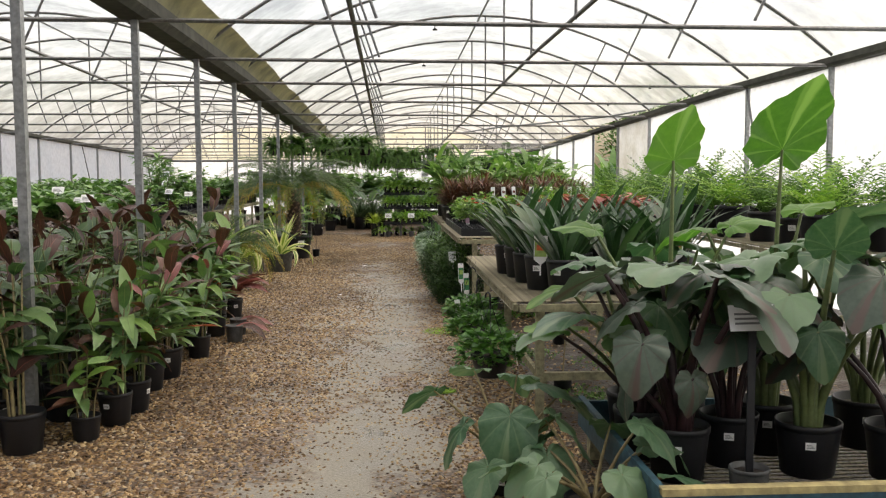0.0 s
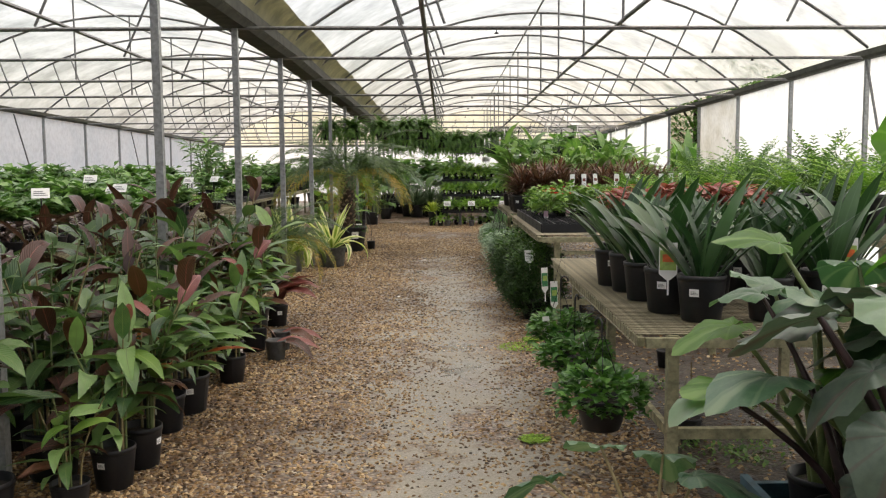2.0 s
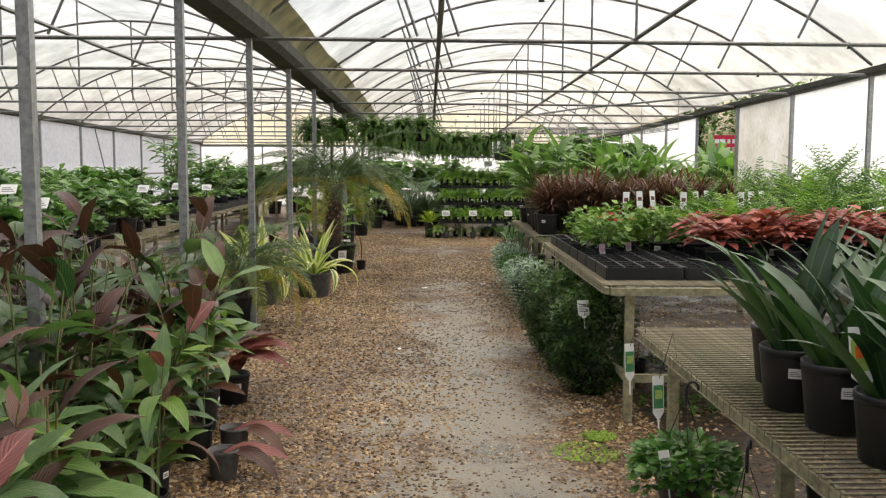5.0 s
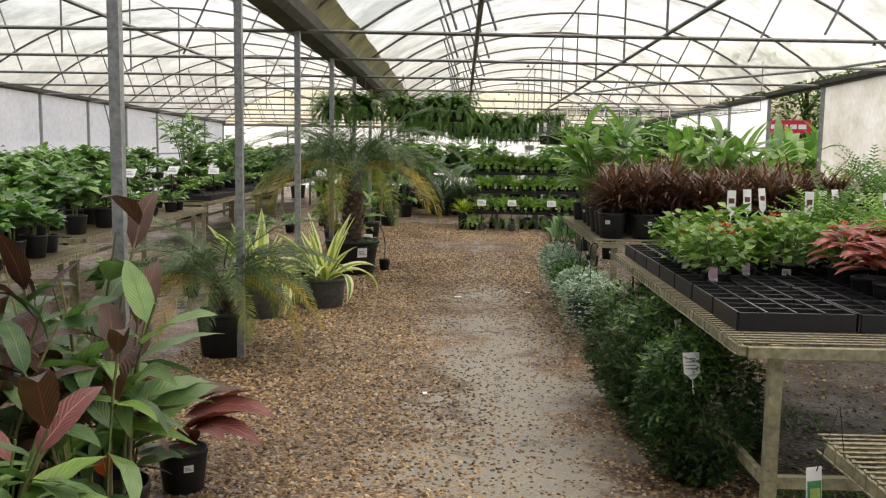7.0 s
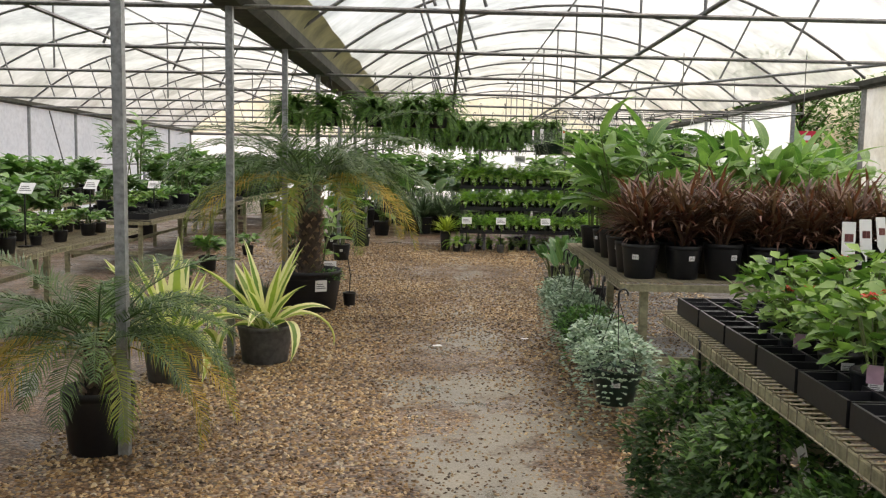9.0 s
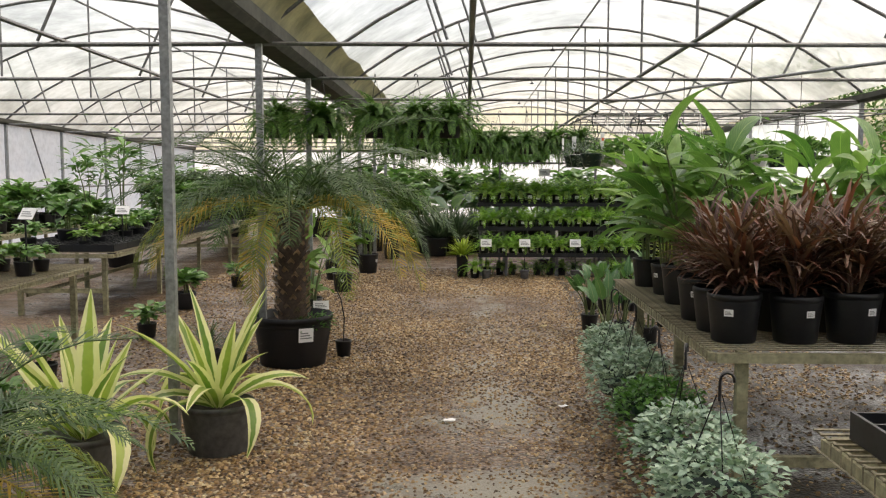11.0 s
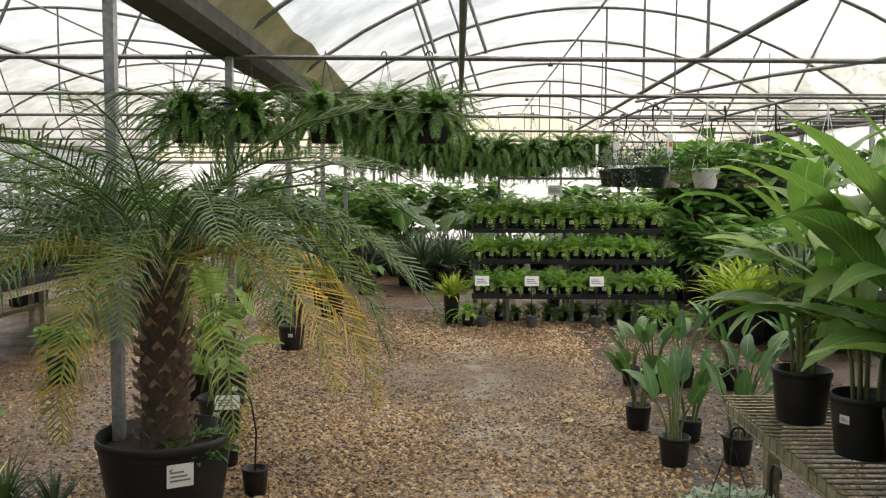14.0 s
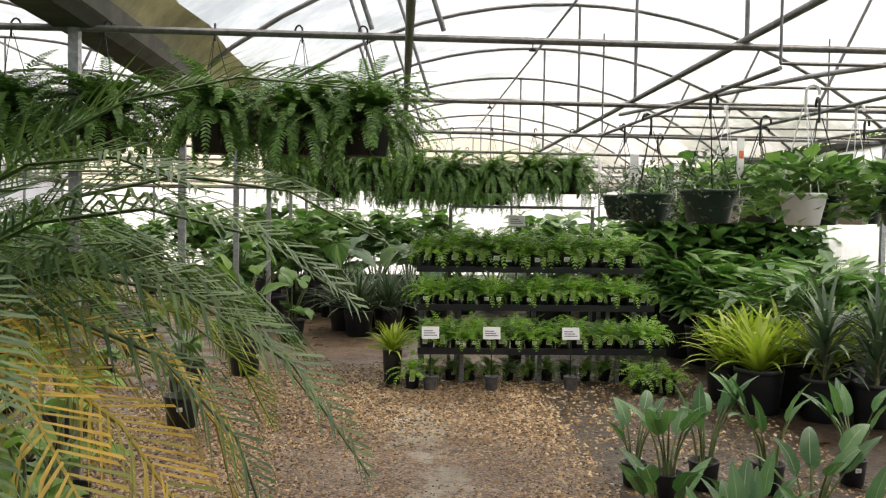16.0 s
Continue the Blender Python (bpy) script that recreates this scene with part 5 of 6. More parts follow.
def build_bench_c():
    zc = 0.845
    bench(0.55, 13.9, 3.1, 16.6, zc, "weathered timber bench with a rusty wire top")
    rr = random.Random(21)
    kinds = [bronze_plant(90 + k) for k in range(4)]
    spots = [(0.72 + 0.285 * i + rr.uniform(-0.01, 0.01), 14.09 + 0.32 * j + rr.uniform(-0.02, 0.02)) for j in range(3) for i in range(8)]
    for i, (x, y) in enumerate(spots):
        m = place(x, y, zc + 0.0065, rr.uniform(-30, 30), rr.uniform(0.92, 1.02))
        drop(kinds[i], m) if i < 4 else copy_thing(kinds[i % 4], m)
    big = [broad_plant(100 + k, "shell_ginger", "tall shell ginger with broad bright green leaves in a black pot", "tall gingers on the bench", L_BIG, 6, 0.9, 0.56, 0.13, stem_leaves=6) for k in range(3)]
    spots = [(0.74 + 0.4 * i + rr.uniform(-0.03, 0.03), 15.35 + 0.42 * j) for j in range(3) for i in range(6)]
    for i, (x, y) in enumerate(spots):
        m = place(x, y, zc + 0.0065, rr.uniform(0, 360), rr.uniform(0.78, 0.95))
        drop(big[i], m) if i < 3 else copy_thing(big[i % 3], m)
    # bird of paradise plants on the gravel past the bench
    birds = [broad_plant(110 + k, "bird_of_paradise", "bird of paradise with paddle leaves in a black pot", "birds of paradise on the gravel", L_BIRD, 8, 0.42, 0.3, 0.105, (0.105, 0.2), paddle=True, prof="ovate") for k in range(3)]
    spots = [(0.71, 19.15), (0.77, 18.33), (1.17, 18.37), (0.93, 20.57), (1.36, 20.5), (1.0, 18.85), (1.05, 20.25), (1.75, 20.43), (2.38, 20.6), (1.55, 19.4)]
    for i, (x, y) in enumerate(spots):
        m = place(x, y, 0, rr.uniform(0, 360), rr.uniform(0.85, 1.08))
        drop(birds[i], m) if i < 3 else copy_thing(birds[i % 3], m)


def palm(spot, label, trunk_h, trunk_r, fronds, length, pot, seed, name="pygmy_date_palm", yellow=0.2):
    rr = random.Random(seed)
    t = thing(name, label, "palm", "palms", spot)
    p = add_pot(t, *pot)
    z0 = pot[1] * 0.8
    mb = Mesh()
    prof = [(0.0, z0), (trunk_r * 1.1, z0)] + [(trunk_r * (1.0 + 0.08 * math.sin(k * 2.1)), z0 + trunk_h * k / 10) for k in range(11)] + [(trunk_r * 0.4, z0 + trunk_h + 0.05)]
    mb.lathe(prof, 14)
    part("trunk", mb.done("trunk", M_TRUNK), t)
    boots = Mesh()
    n = int(trunk_h * 110)
    for k in range(n):
        a, z = 2.4 * k, z0 + 0.02 + trunk_h * k / n
        blade(boots, (trunk_r * 0.9 * math.cos(a), trunk_r * 0.9 * math.sin(a), z), a, 0.75, 0.075, 0.065, 0.1, "strap", -0.6, 2)
    tagged(part("bark", boots.done("bark", M_BOOT), t, None, "rough brown bark of old frond bases"), kind="stuff")
    for k in range(fronds):
        u = k / fronds
        a = 2.4 * k + rr.uniform(-0.2, 0.2)
        el = 1.12 - 0.85 * u ** 0.8
        old = u > 1 - yellow
        mb = Mesh()
        ln = length * rr.uniform(0.85, 1.1)
        frond(mb, (trunk_r * 0.5 * math.cos(a), trunk_r * 0.5 * math.sin(a), z0 + trunk_h + 0.03 * (1 - u)), a, el, ln, rr.uniform(1.1, 1.6) + 0.6 * u, 46, 0.21 * length, 0.006 + 0.0042 * length, 0, 0.25 + 1.5 * u, 0.3, 0.005 * length + 0.0015, None, 0.16, 0.35, 0.95)
        part("frond", mb.done("frond", L_PALMOLD if old and rr.random() < 0.6 else L_PALMMID if u > 0.7 else L_PALM), t, None, "drooping yellowed frond" if old else "")
    return t, p


def agave(spot, seed, pot_mat):
    rr = random.Random(seed)
    t = thing("variegated_agave", "yellow-striped false agave in a dusty grey pot", "potted plant", "variegated agaves", spot)
    add_pot(t, 0.22, 0.3, pot_mat, 0.82)
    up = [leaf_mesh("leaf", 0.72, 0.12, d, "lance", L_AGAVE, seg=10, fold=0.3, wave=0.05, wide=4) for d in (0.2, 0.6, 1.5, 2.4)]
    for k in range(22):
        a = 2.4 * k + rr.uniform(-0.4, 0.4)
        u = k / 22
        i = 0 if u < 0.3 else 1 if u < 0.5 else 2 if u < 0.75 else 3
        part("leaf", up[i], t, aim((0.03 * math.cos(a), 0.03 * math.sin(a), 0.26), a, 1.4 - 1.0 * u + rr.uniform(-0.15, 0.15), rr.uniform(-0.5, 0.5)) @ Matrix.Scale(rr.uniform(0.75, 1.12), 4))
    return t


def spiky(spot, label, mat, count, length, width, seed, pot=(0.1, 0.18), name="spiky_plant", droop=0.9, group="", stem=0.0, rise=(0.4, 1.45)):
    rr = random.Random(seed)
    t = thing(name, label, "potted plant", group, spot)
    add_pot(t, *pot)
    mb = Mesh()
    if stem:
        st = Mesh()
        st.tube([(0, 0, pot[1] * 0.8), (0.01, 0, pot[1] + stem)], 0.012, 6)
        part("stem", st.done("stem", M_CANE), t)
    for k in range(count):
        blade(mb, (0, 0, pot[1] * 0.85 + stem * rr.random()), 2.4 * k, rr.uniform(*rise), length * rr.uniform(0.7, 1.1), width, rr.uniform(0.4, 1.6) * droop, "lance", 0.3, 5)
    part("foliage", mb.done("foliage", mat), t)
    return t


def build_left_aisle():
    t, p = palm(place(-2.55, 12.75, 0, 30), "small pygmy date palm with yellowing fronds in a black pot", 0.28, 0.07, 40, 0.95, (0.2, 0.36), 3, yellow=0.3)
    card = part("plant_tag", label_mesh(0.09, 0.12), t, pose(-0.38, -0.3, 0.42, 0, 0, -10), "white plastic tag")
    agave(place(-2.08, 15.0, 0, 20), 4, M_GREYPOT)
    agave(place(-2.62, 14.35, 0, 80), 5, M_GREYPOT)
    t, p = palm(place(-2.1, 17.45, 0, 0), "large pygmy date palm in a big black plastic tub", 0.98, 0.122, 50, 1.55, (0.35, 0.44), 6, yellow=0.24)
    part("price_label", label_mesh(0.13, 0.12), p, pose(0.165, -0.292, 0.24, 6, 0, 30), "white price label")
    mb = Mesh()
    mound(mb, (0.18, -0.05, 0.36), 0.16, 0.2, 0.08, 160, 0.07, 9, 0, None, "lance")
    part("weed_cushion", mb.done("weed_cushion", L_ROUND), t, None, "small green weeds on the soil")
    w = thing("stake_pot", "small black pot with a thin bent stick", "pot", "", place(-1.7, 17.75))
    add_pot(w, 0.075, 0.15)
    mb = Mesh()
    mb.tube([(0, 0, 0.12), (0.01, 0, 0.35), (-0.02, 0.01, 0.52), (-0.06, 0.02, 0.6)], 0.006, 5)
    part("stick", mb.done("stick", M_POT), w)
    spiky(place(-2.72, 17.0), "dark green grassy plant in a black pot", L_PALM, 60, 0.36, 0.014, 2, (0.12, 0.2), "grassy_plant")
    spiky(place(-2.5, 17.02), "small spiky dracaena in a black pot", L_GREYGREEN, 40, 0.26, 0.016, 3, (0.1, 0.17), "spiky_dracaena", 0.3)
    spiky(place(-2.64, 19.95), "maroon cordyline in a black pot", L_PURPLE, 30, 0.34, 0.05, 4, (0.14, 0.26), "maroon_cordyline")
    f = broad_plant(130, "philodendron", "philodendron with split green leaves in a black pot", "", L_LEAFY, 7, 0.55, 0.3, 0.16, (0.15, 0.26), 2, "ovate")
    drop(f, place(-2.35, 19.7, 0, 40))
    f2 = broad_plant(131, "variegated_philodendron", "rubber plant with broad variegated leaves in a black pot", "", L_FRESH, 6, 0.8, 0.32, 0.18, (0.15, 0.28), 3, "ovate")
    drop(f2, place(-2.2, 18.9, 0, 10))
    f3 = broad_plant(132, "ficus_plant", "young ficus with glossy leaves in a black pot", "", L_BIRD, 4, 0.7, 0.22, 0.11, (0.14, 0.26), 4, "ovate")
    drop(f3, place(-2.3, 22.1, 0, 10))
    for i, (x, y) in enumerate(((-2.6, 23.5), (-2.2, 24.4), (-2.5, 25.6), (-2.0, 26.8), (-2.9, 21.3))):
        copy_thing((f, f2, f3)[i % 3], place(x, y, 0, 70 * i, 1.15))
    card = thing("price_sign", "white price card on a short stake", "sign", "", place(-1.98, 18.25))
    add_pot(card, 0.07, 0.12)
    mb = Mesh()
    mb.tube([(0, 0, 0.1), (0, 0, 0.36)], 0.006, 5)
    part("stake", mb.done("stake", M_POT), card)
    part("card", label_mesh(0.15, 0.09), card, pose(0, -0.01, 0.35, -30, 0, 10), "white price card with grey print")


def fern_pot(seed, mat, size, pot, name, label, group, fronds=24, hang=None, pairs=16):
    t = thing(name, label, "fern", group, Matrix.Translation((0, 0, -50)))
    add_pot(t, *pot, label_at=-95 if hang is None else None)
    mb, rr = Mesh(), random.Random(seed)
    for k in range(fronds):
        frond(mb, (0, 0, pot[1] * 0.85), 2.4 * k + rr.uniform(-0.3, 0.3), rr.uniform(0.1, 1.45) if hang else rr.uniform(0.4, 1.5), size * rr.uniform(0.6, 1.1), rr.uniform(1.3, 2.7) if hang else rr.uniform(0.8, 2.4), pairs, size * (0.085 if hang else 0.17), size * (0.026 if hang else 0.05), 0, 0.4, 0.1, 0.002)
    part("foliage", mb.done("foliage", mat), t)
    if hang:
        hanger(t, pot[0] * 0.95, pot[1], hang)
    return t


def build_hanging_ferns():
    kinds = [fern_pot(140 + k, L_FERN, 0.58, (0.14, 0.19), "hanging_fern", "full boston fern in a black hanging basket", "hanging ferns", 150, 0.72, 26) for k in range(3)]
    y7, y9, y10, y11 = FIRST + 6 * STEP, FIRST + 8 * STEP, FIRST + 9 * STEP, FIRST + 10 * STEP
    spots = [(-2.72, y7), (-2.22, y7), (-1.62, y7), (-1.14, y7), (-0.78, y7), (0.42, y9), (0.88, y9), (1.28, y9), (-0.05, y9), (-0.4, y9), (-0.9, y9), (-1.3, y9), (-1.75, y9), (-0.55, y10), (-0.1, y10), (0.3, y10), (-0.75, y11), (0.1, y11), (0.6, y11), (1.0, y11), (-1.5, y10)]
    for i, (x, y) in enumerate(spots):
        m = place(x, y, eave(y) + 0.045 - 0.72, 50 * i, 1.0)
        drop(kinds[i], m) if i < 3 else copy_thing(kinds[i % 3], m)


def build_rack():
    """Three-tier stand of small ferns."""
    X0, X1, Ya = -0.4, 2.1, 23.85
    t = thing("tiered_rack", "three-tier black steel plant rack", "plant rack", "", Matrix.Translation((X0, Ya, 0)))
    tiers = ((0.0, 0.37), (0.45, 0.76), (0.9, 1.13))
    w = X1 - X0
    for y, z in tiers:
        mb = Mesh()
        mb.box(0, y - 0.02, z - 0.045, w, y + 0.36, z - 0.02)
        mb.box(0, y - 0.035, z - 0.05, w, y - 0.022, z + 0.015)
        part("shelf", mb.done("shelf", M_POT, False), t)
    for x in (0.05, 0.45, w * 0.5, w - 0.45, w - 0.05):
        for y, z in tiers:
            mb = Mesh()
            mb.box(x - 0.02, y + 0.14, 0, x + 0.02, y + 0.18, z - 0.046)
            part("leg", mb.done("leg", M_TUBE, False), t)
    for x in (0.38, w - 0.5):
        mb = Mesh()
        mb.box(x - 0.018, 1.24, 0.0, x + 0.018, 1.27, 1.78)
        part("upright", mb.done("upright", M_TUBE, False), t)
    mb = Mesh()
    mb.box(0.36, 1.235, 1.782, w - 0.48, 1.275, 1.815)
    part("top_rail", mb.done("top_rail", M_TUBE, False), t)
    kinds = [fern_pot(150 + k, L_LIGHTFERN if k != 1 else L_FERN, 0.27, (0.068, 0.13), "small_fern", "small bright green fern in a black pot", "ferns on the rack", 26, None, 10) for k in range(3)]
    mb = Mesh()
    mb.box(-0.024, -0.001, 0, 0.024, 0.001, 0.085)
    tag = mb.done("plant_tag", M_LIME, False)
    for k in kinds[:2]:
        part("plant_tag", tag, k, Matrix.Translation((0.0, -0.082, 0.085)), "lime-green plant tag")
    rr, i = random.Random(31), 0
    for row, (y, z) in enumerate(tiers):
        for r in range(2):
            for c in range(16):
                x = 0.1 + (w - 0.2) * c / 15
                m = place(X0 + x + rr.uniform(-0.012, 0.012), Ya + y + 0.06 + 0.17 * r, z - 0.02, rr.uniform(-12, 12), rr.uniform(0.85, 1.05) * (1.5 if row == 2 else 1.12))
                drop(kinds[i], m) if i < 3 else copy_thing(kinds[rr.randint(0, 2)], m)
                i += 1
    for x in (X0 + 0.12, X0 + 0.72, X0 + 1.5):
        s = thing("price_sign", "white price card on a stake in a small grey pot", "sign", "rack price signs", place(x, Ya - 0.2))
        add_pot(s, 0.07, 0.14, M_GREYPOT)
        mb = Mesh()
        mb.tube([(0, 0, 0.1), (0, 0, 0.5)], 0.006, 5)
        part("stake", mb.done("stake", M_POT), s)
        part("card", label_mesh(0.17, 0.12), s, pose(0, -0.01, 0.5, -15, 0, 0), "white price card with grey print")
    for k in range(12):
        copy_thing(kinds[k % 3], place(X0 + 0.15 + 0.2 * k, Ya + 0.3, 0.0, 30 * k, 0.95))
    g = spiky(place(X0 - 0.25, Ya + 0.1), "lime-green feathery plant in a black pot", L_YELLOW, 90, 0.4, 0.03, 8, (0.1, 0.35), "lime_plant")
    for i, (x, y) in enumerate(((X0 - 0.05, Ya - 0.12), (X1 - 0.2, Ya - 0.3), (X1 - 0.05, Ya - 0.32), (X1 - 0.34, Ya - 0.3))):
        copy_thing(kinds[i % 3], place(x, y, 0, 30 * i, 1.1))
    s = thing("price_sign", "white price card on a tall stake behind the rack", "sign", "", place(0.75, Ya + 1.35))
    add_pot(s, 0.09, 0.16)
    mb = Mesh()
    mb.tube([(0, 0, 0.1), (0, 0, 1.6)], 0.008, 5)
    part("stake", mb.done("stake", M_POT), s)
    part("card", label_mesh(0.2, 0.13), s, pose(0, -0.012, 1.58, -15, 0, 8), "white price card with grey print")


def build_hanging_rack():
    """Wire grid hung from the roof tubes, with hanging pots below it."""
    z = 2.2
    t = thing("hanging_wire_grid", "wire grid hung from the roof for hanging pots", "hanging rack", "", Matrix.Translation((0.55, 17.6, z)))
    W, D = 2.6, 2.5
    for k in range(6):
        mb = Mesh()
        mb.tube([(0, D * k / 5, 0), (W, D * k / 5, 0)], 0.006, 5)
        part("cross_wire", mb.done("cross_wire", M_TUBE), t)
    for k in range(5):
        mb = Mesh()
        mb.tube([(W * k / 4, 0, -0.013), (W * k / 4, D, -0.013)], 0.008, 5)
        part("long_wire", mb.done("long_wire", M_TUBE), t)
    for y in (0.0, 2.4):
        for x in (0.0, 1.3, 2.6):
            yy = 17.6 + y
            mb = Mesh()
            h = eave(yy) + 0.04 - z
            mb.tube([(x, y, 0), (x, y, h)], 0.005, 5)
            part("hanger_rod", mb.done("hanger_rod", M_TUBE), t)
    kinds = []
    for k, (mat, leaf, lab) in enumerate(((M_WHITEPOT, L_LEAFY, "trailing pothos in a white hanging pot"), (M_GREENPOT, L_LEAFY, "trailing leafy plant in a dark green hanging pot"), (M_GREENPOT, L_GREYGREEN, "twiggy trailing plant in a dark hanging pot"))):
        h = thing("hanging_pot", lab, "hanging plant", "hanging pots under the grid", Matrix.Translation((0, 0, -50)))
        add_pot(h, 0.082 if k == 0 else 0.11, 0.115 if k == 0 else 0.13, mat, 0.72)
        mb = Mesh()
        if k < 2:
            mound(mb, (0, 0, 0.14), 0.16, 0.16, 0.1, 200, 0.075, 200 + k, 0, None, "ovate", 0.15, -0.5)
        else:
            mound(mb, (0, 0, 0.15), 0.14, 0.14, 0.13, 450, 0.035, 200 + k, 0, None, "lance", 0.15, -0.6)
        part("foliage", mb.done("foliage", leaf), h)
        hanger(h, 0.08 if k == 0 else 0.105, 0.115, 0.5, M_CARD if k == 0 else None)
        kinds.append(h)
    tag_on(kinds[2], (0, -0.13, 0.2), 0, 0.05, 0.12, (M_CARD, M_ORANGE), 0)
    spots = [(0.85, 18.08, 0), (0.6, 18.35, 2), (1.05, 18.4, 1), (1.25, 18.1, 1), (1.55, 18.1, 0), (0.58, 19.1, 2), (0.8, 18.72, 0), (1.3, 18.6, 0), (1.75, 18.6, 1), (1.1, 19.1, 1), (1.6, 19.1, 1), (2.1, 18.1, 0), (2.1, 18.6, 1), (2.5, 18.1, 1), (2.6, 19.1, 1), (0.58, 19.6, 2), (2.0, 19.6, 1), (2.9, 18.6, 0), (1.3, 19.6, 1), (0.9, 20.1, 2)]
    used = set()
    for i, (x, y, k) in enumerate(spots):
        m = place(x, y, z + 0.04 - 0.53, 40 * i, 1.0)
        copy_thing(kinds[k], m) if k in used else drop(kinds[k], m)
        used.add(k)


def leafy_plant(seed, mat, tall, size, count, pot, name, label, group, prof="ovate", tip=0.5):
    rr = random.Random(seed)
    t = thing(name, label, "potted plant", group, Matrix.Translation((0, 0, -50)))
    add_pot(t, *pot)
    mb, st = Mesh(), Mesh()
    for s in range(6):
        a, h = rr.uniform(0, 6.28), tall * rr.uniform(0.6, 1)
        top = (0.22 * h * math.cos(a), 0.22 * h * math.sin(a), pot[1] + h)
        st.tube([(0.02 * math.cos(a), 0.02 * math.sin(a), pot[1] * 0.8), (top[0] * 0.5, top[1] * 0.5, pot[1] + h * 0.55), top], [0.007, 0.006, 0.003], 5)
        for k in range(count // 6):
            u = rr.uniform(1 - tip, 1.0)
            q = rr.uniform(0.02, 0.1)
            b = rr.uniform(0, 6.28)
            p = (top[0] * u + q * math.cos(b), top[1] * u + q * math.sin(b), pot[1] + h * u)
            s2 = size * rr.uniform(0.6, 1.15)
            blade(mb, p, b, rr.uniform(-0.3, 0.7), s2, s2 * (0.72 if prof == "ovate" else 0.3), rr.uniform(0.3, 1.1), prof, 0.2, 2, rr.uniform(-0.4, 0.4))
    part("stalk", st.done("stalk", M_STEM), t)
    part("foliage", mb.done("foliage", mat), t)
    return t


def build_left_benches():
    bench(-5.25, 8.4, -3.95, 13.8, 0.72, "weathered timber bench with a wire top", 0.06)
    bench(-5.7, 14.4, -4.32, 18.6, 0.74, "weathered timber bench with a wire top", 0.08)
    bench(-5.95, 19.9, -4.6, 25.6, 0.74, "weathered timber bench with a wire top and black trays", 0.08)
    bench(-7.6, 7.5, -6.1, 16.0, 0.74, "weathered timber bench with slatted top", wire=False)
    bench(-8.9, 16.5, -7.2, 27.0, 0.74, "weathered timber bench with slatted top", wire=False)
    bench(-6.3, 26.2, -4.6, 32.0, 0.74, "weathered timber bench with slatted top", wire=False)
    rr = random.Random(44)
    dark = [leafy_plant(300 + k, L_PURPLE, 0.16, 0.1, 90, (0.1, 0.15), "bronze_begonia", "bronze-purple leafy plant in a black pot", "bronze begonias") for k in range(2)]
    green = [leafy_plant(310 + k, (L_LEAFY, L_ROUND, L_LEAFY)[k], (0.3, 0.24, 0.42)[k], (0.15, 0.12, 0.17)[k], (130, 150, 110)[k], (0.12, 0.2), "leafy_plant", "bushy broad-leaved green plant in a black pot", "green plants on the benches") for k in range(3)]
    small = [leafy_plant(320 + k, (L_LEAFY, L_FLOWERLEAF)[k], 0.14, 0.09, 80, (0.07, 0.11), "small_leafy_plant", "small leafy green plant in a black pot", "small plants on the benches") for k in range(2)]
    tree = [leafy_plant(330 + k, L_LEAFY, 0.95, 0.2, 110, (0.15, 0.25), "money_tree", "slender tree with drooping palmate green leaves in a black pot", "slender trees", "lance", 0.32) for k in range(2)]
    used = {}

    def put(kind, i, m):
        ob = kind[i % len(kind)]
        if ob.name in used:
            return copy_thing(ob, m)
        used[ob.name] = 1
        return drop(ob, m)

    n = 0
    for j in range(14):
        for i in range(4):
            x, y = -5.12 + 0.33 * i + rr.uniform(-0.04, 0.04), 8.6 + 0.36 * j
            put(dark if (y < 11.6 and i > 1) else green, n, place(x, y, 0.7265, rr.uniform(0, 360), rr.uniform(0.85, 1.1)))
            n += 1
    for j in range(11):
        for i in range(4):
            x, y = -5.55 + 0.34 * i + rr.uniform(-0.05, 0.05), 14.6 + 0.37 * j
            if i == 3 and j % 3 == 1:
                continue
            put(small if i > 1 and y > 16 else green, n, place(x, y, 0.7465, rr.uniform(0, 360), rr.uniform(0.8, 1.1)))
            n += 1
    tray = tray_mesh(0.62, 0.42, (7, 5))
    for j in range(13):
        for i in range(2):
            ob = tagged(new("plant_tray", tray), "black plastic plant tray with square cells", "plant tray", "trays on the far bench")
            ob.matrix_basis = Matrix.Translation((-5.93 + 0.66 * i, 19.95 + 0.43 * j, 0.7465))
            if (i + 2 * j) % 3 < 2:
                put(small, n, place(-5.72 + 0.66 * i, 20.12 + 0.43 * j, 0.7515, rr.uniform(0, 360), rr.uniform(1.0, 1.5)))
                n += 1
            if i == 0 and j % 2:
                put(green, n, place(-5.5, 20.25 + 0.43 * j, 0.7515, rr.uniform(0, 360), rr.uniform(0.8, 1.1)))
                n += 1
    for x0, y0, cols, rows, z in ((-7.45, 7.7, 4, 17, 0.74), (-8.75, 16.7, 4, 20, 0.74), (-6.15, 26.4, 4, 11, 0.74)):
        for j in range(rows):
            for i in range(cols):
                put(green, n, place(x0 + 0.4 * i + rr.uniform(-0.08, 0.08), y0 + 0.48 * j, z + 0.0, rr.uniform(0, 360), rr.uniform(0.95, 1.35)))
                n += 1
    for i, (x, y, z, s) in enumerate(((-6.5, 18.6, 0.0, 1.35), (-5.1, 18.1, 0.7465, 0.62), (-5.0, 22.6, 0.7515, 0.7), (-7.3, 23.5, 0.74, 0.7), (-6.6, 25.3, 0.0, 1.5), (-5.4, 24.6, 0.7515, 0.8), (-5.5, 21.4, 0.7515, 0.75))):
        put(tree, i, place(x, y, z, 50 * i, s))
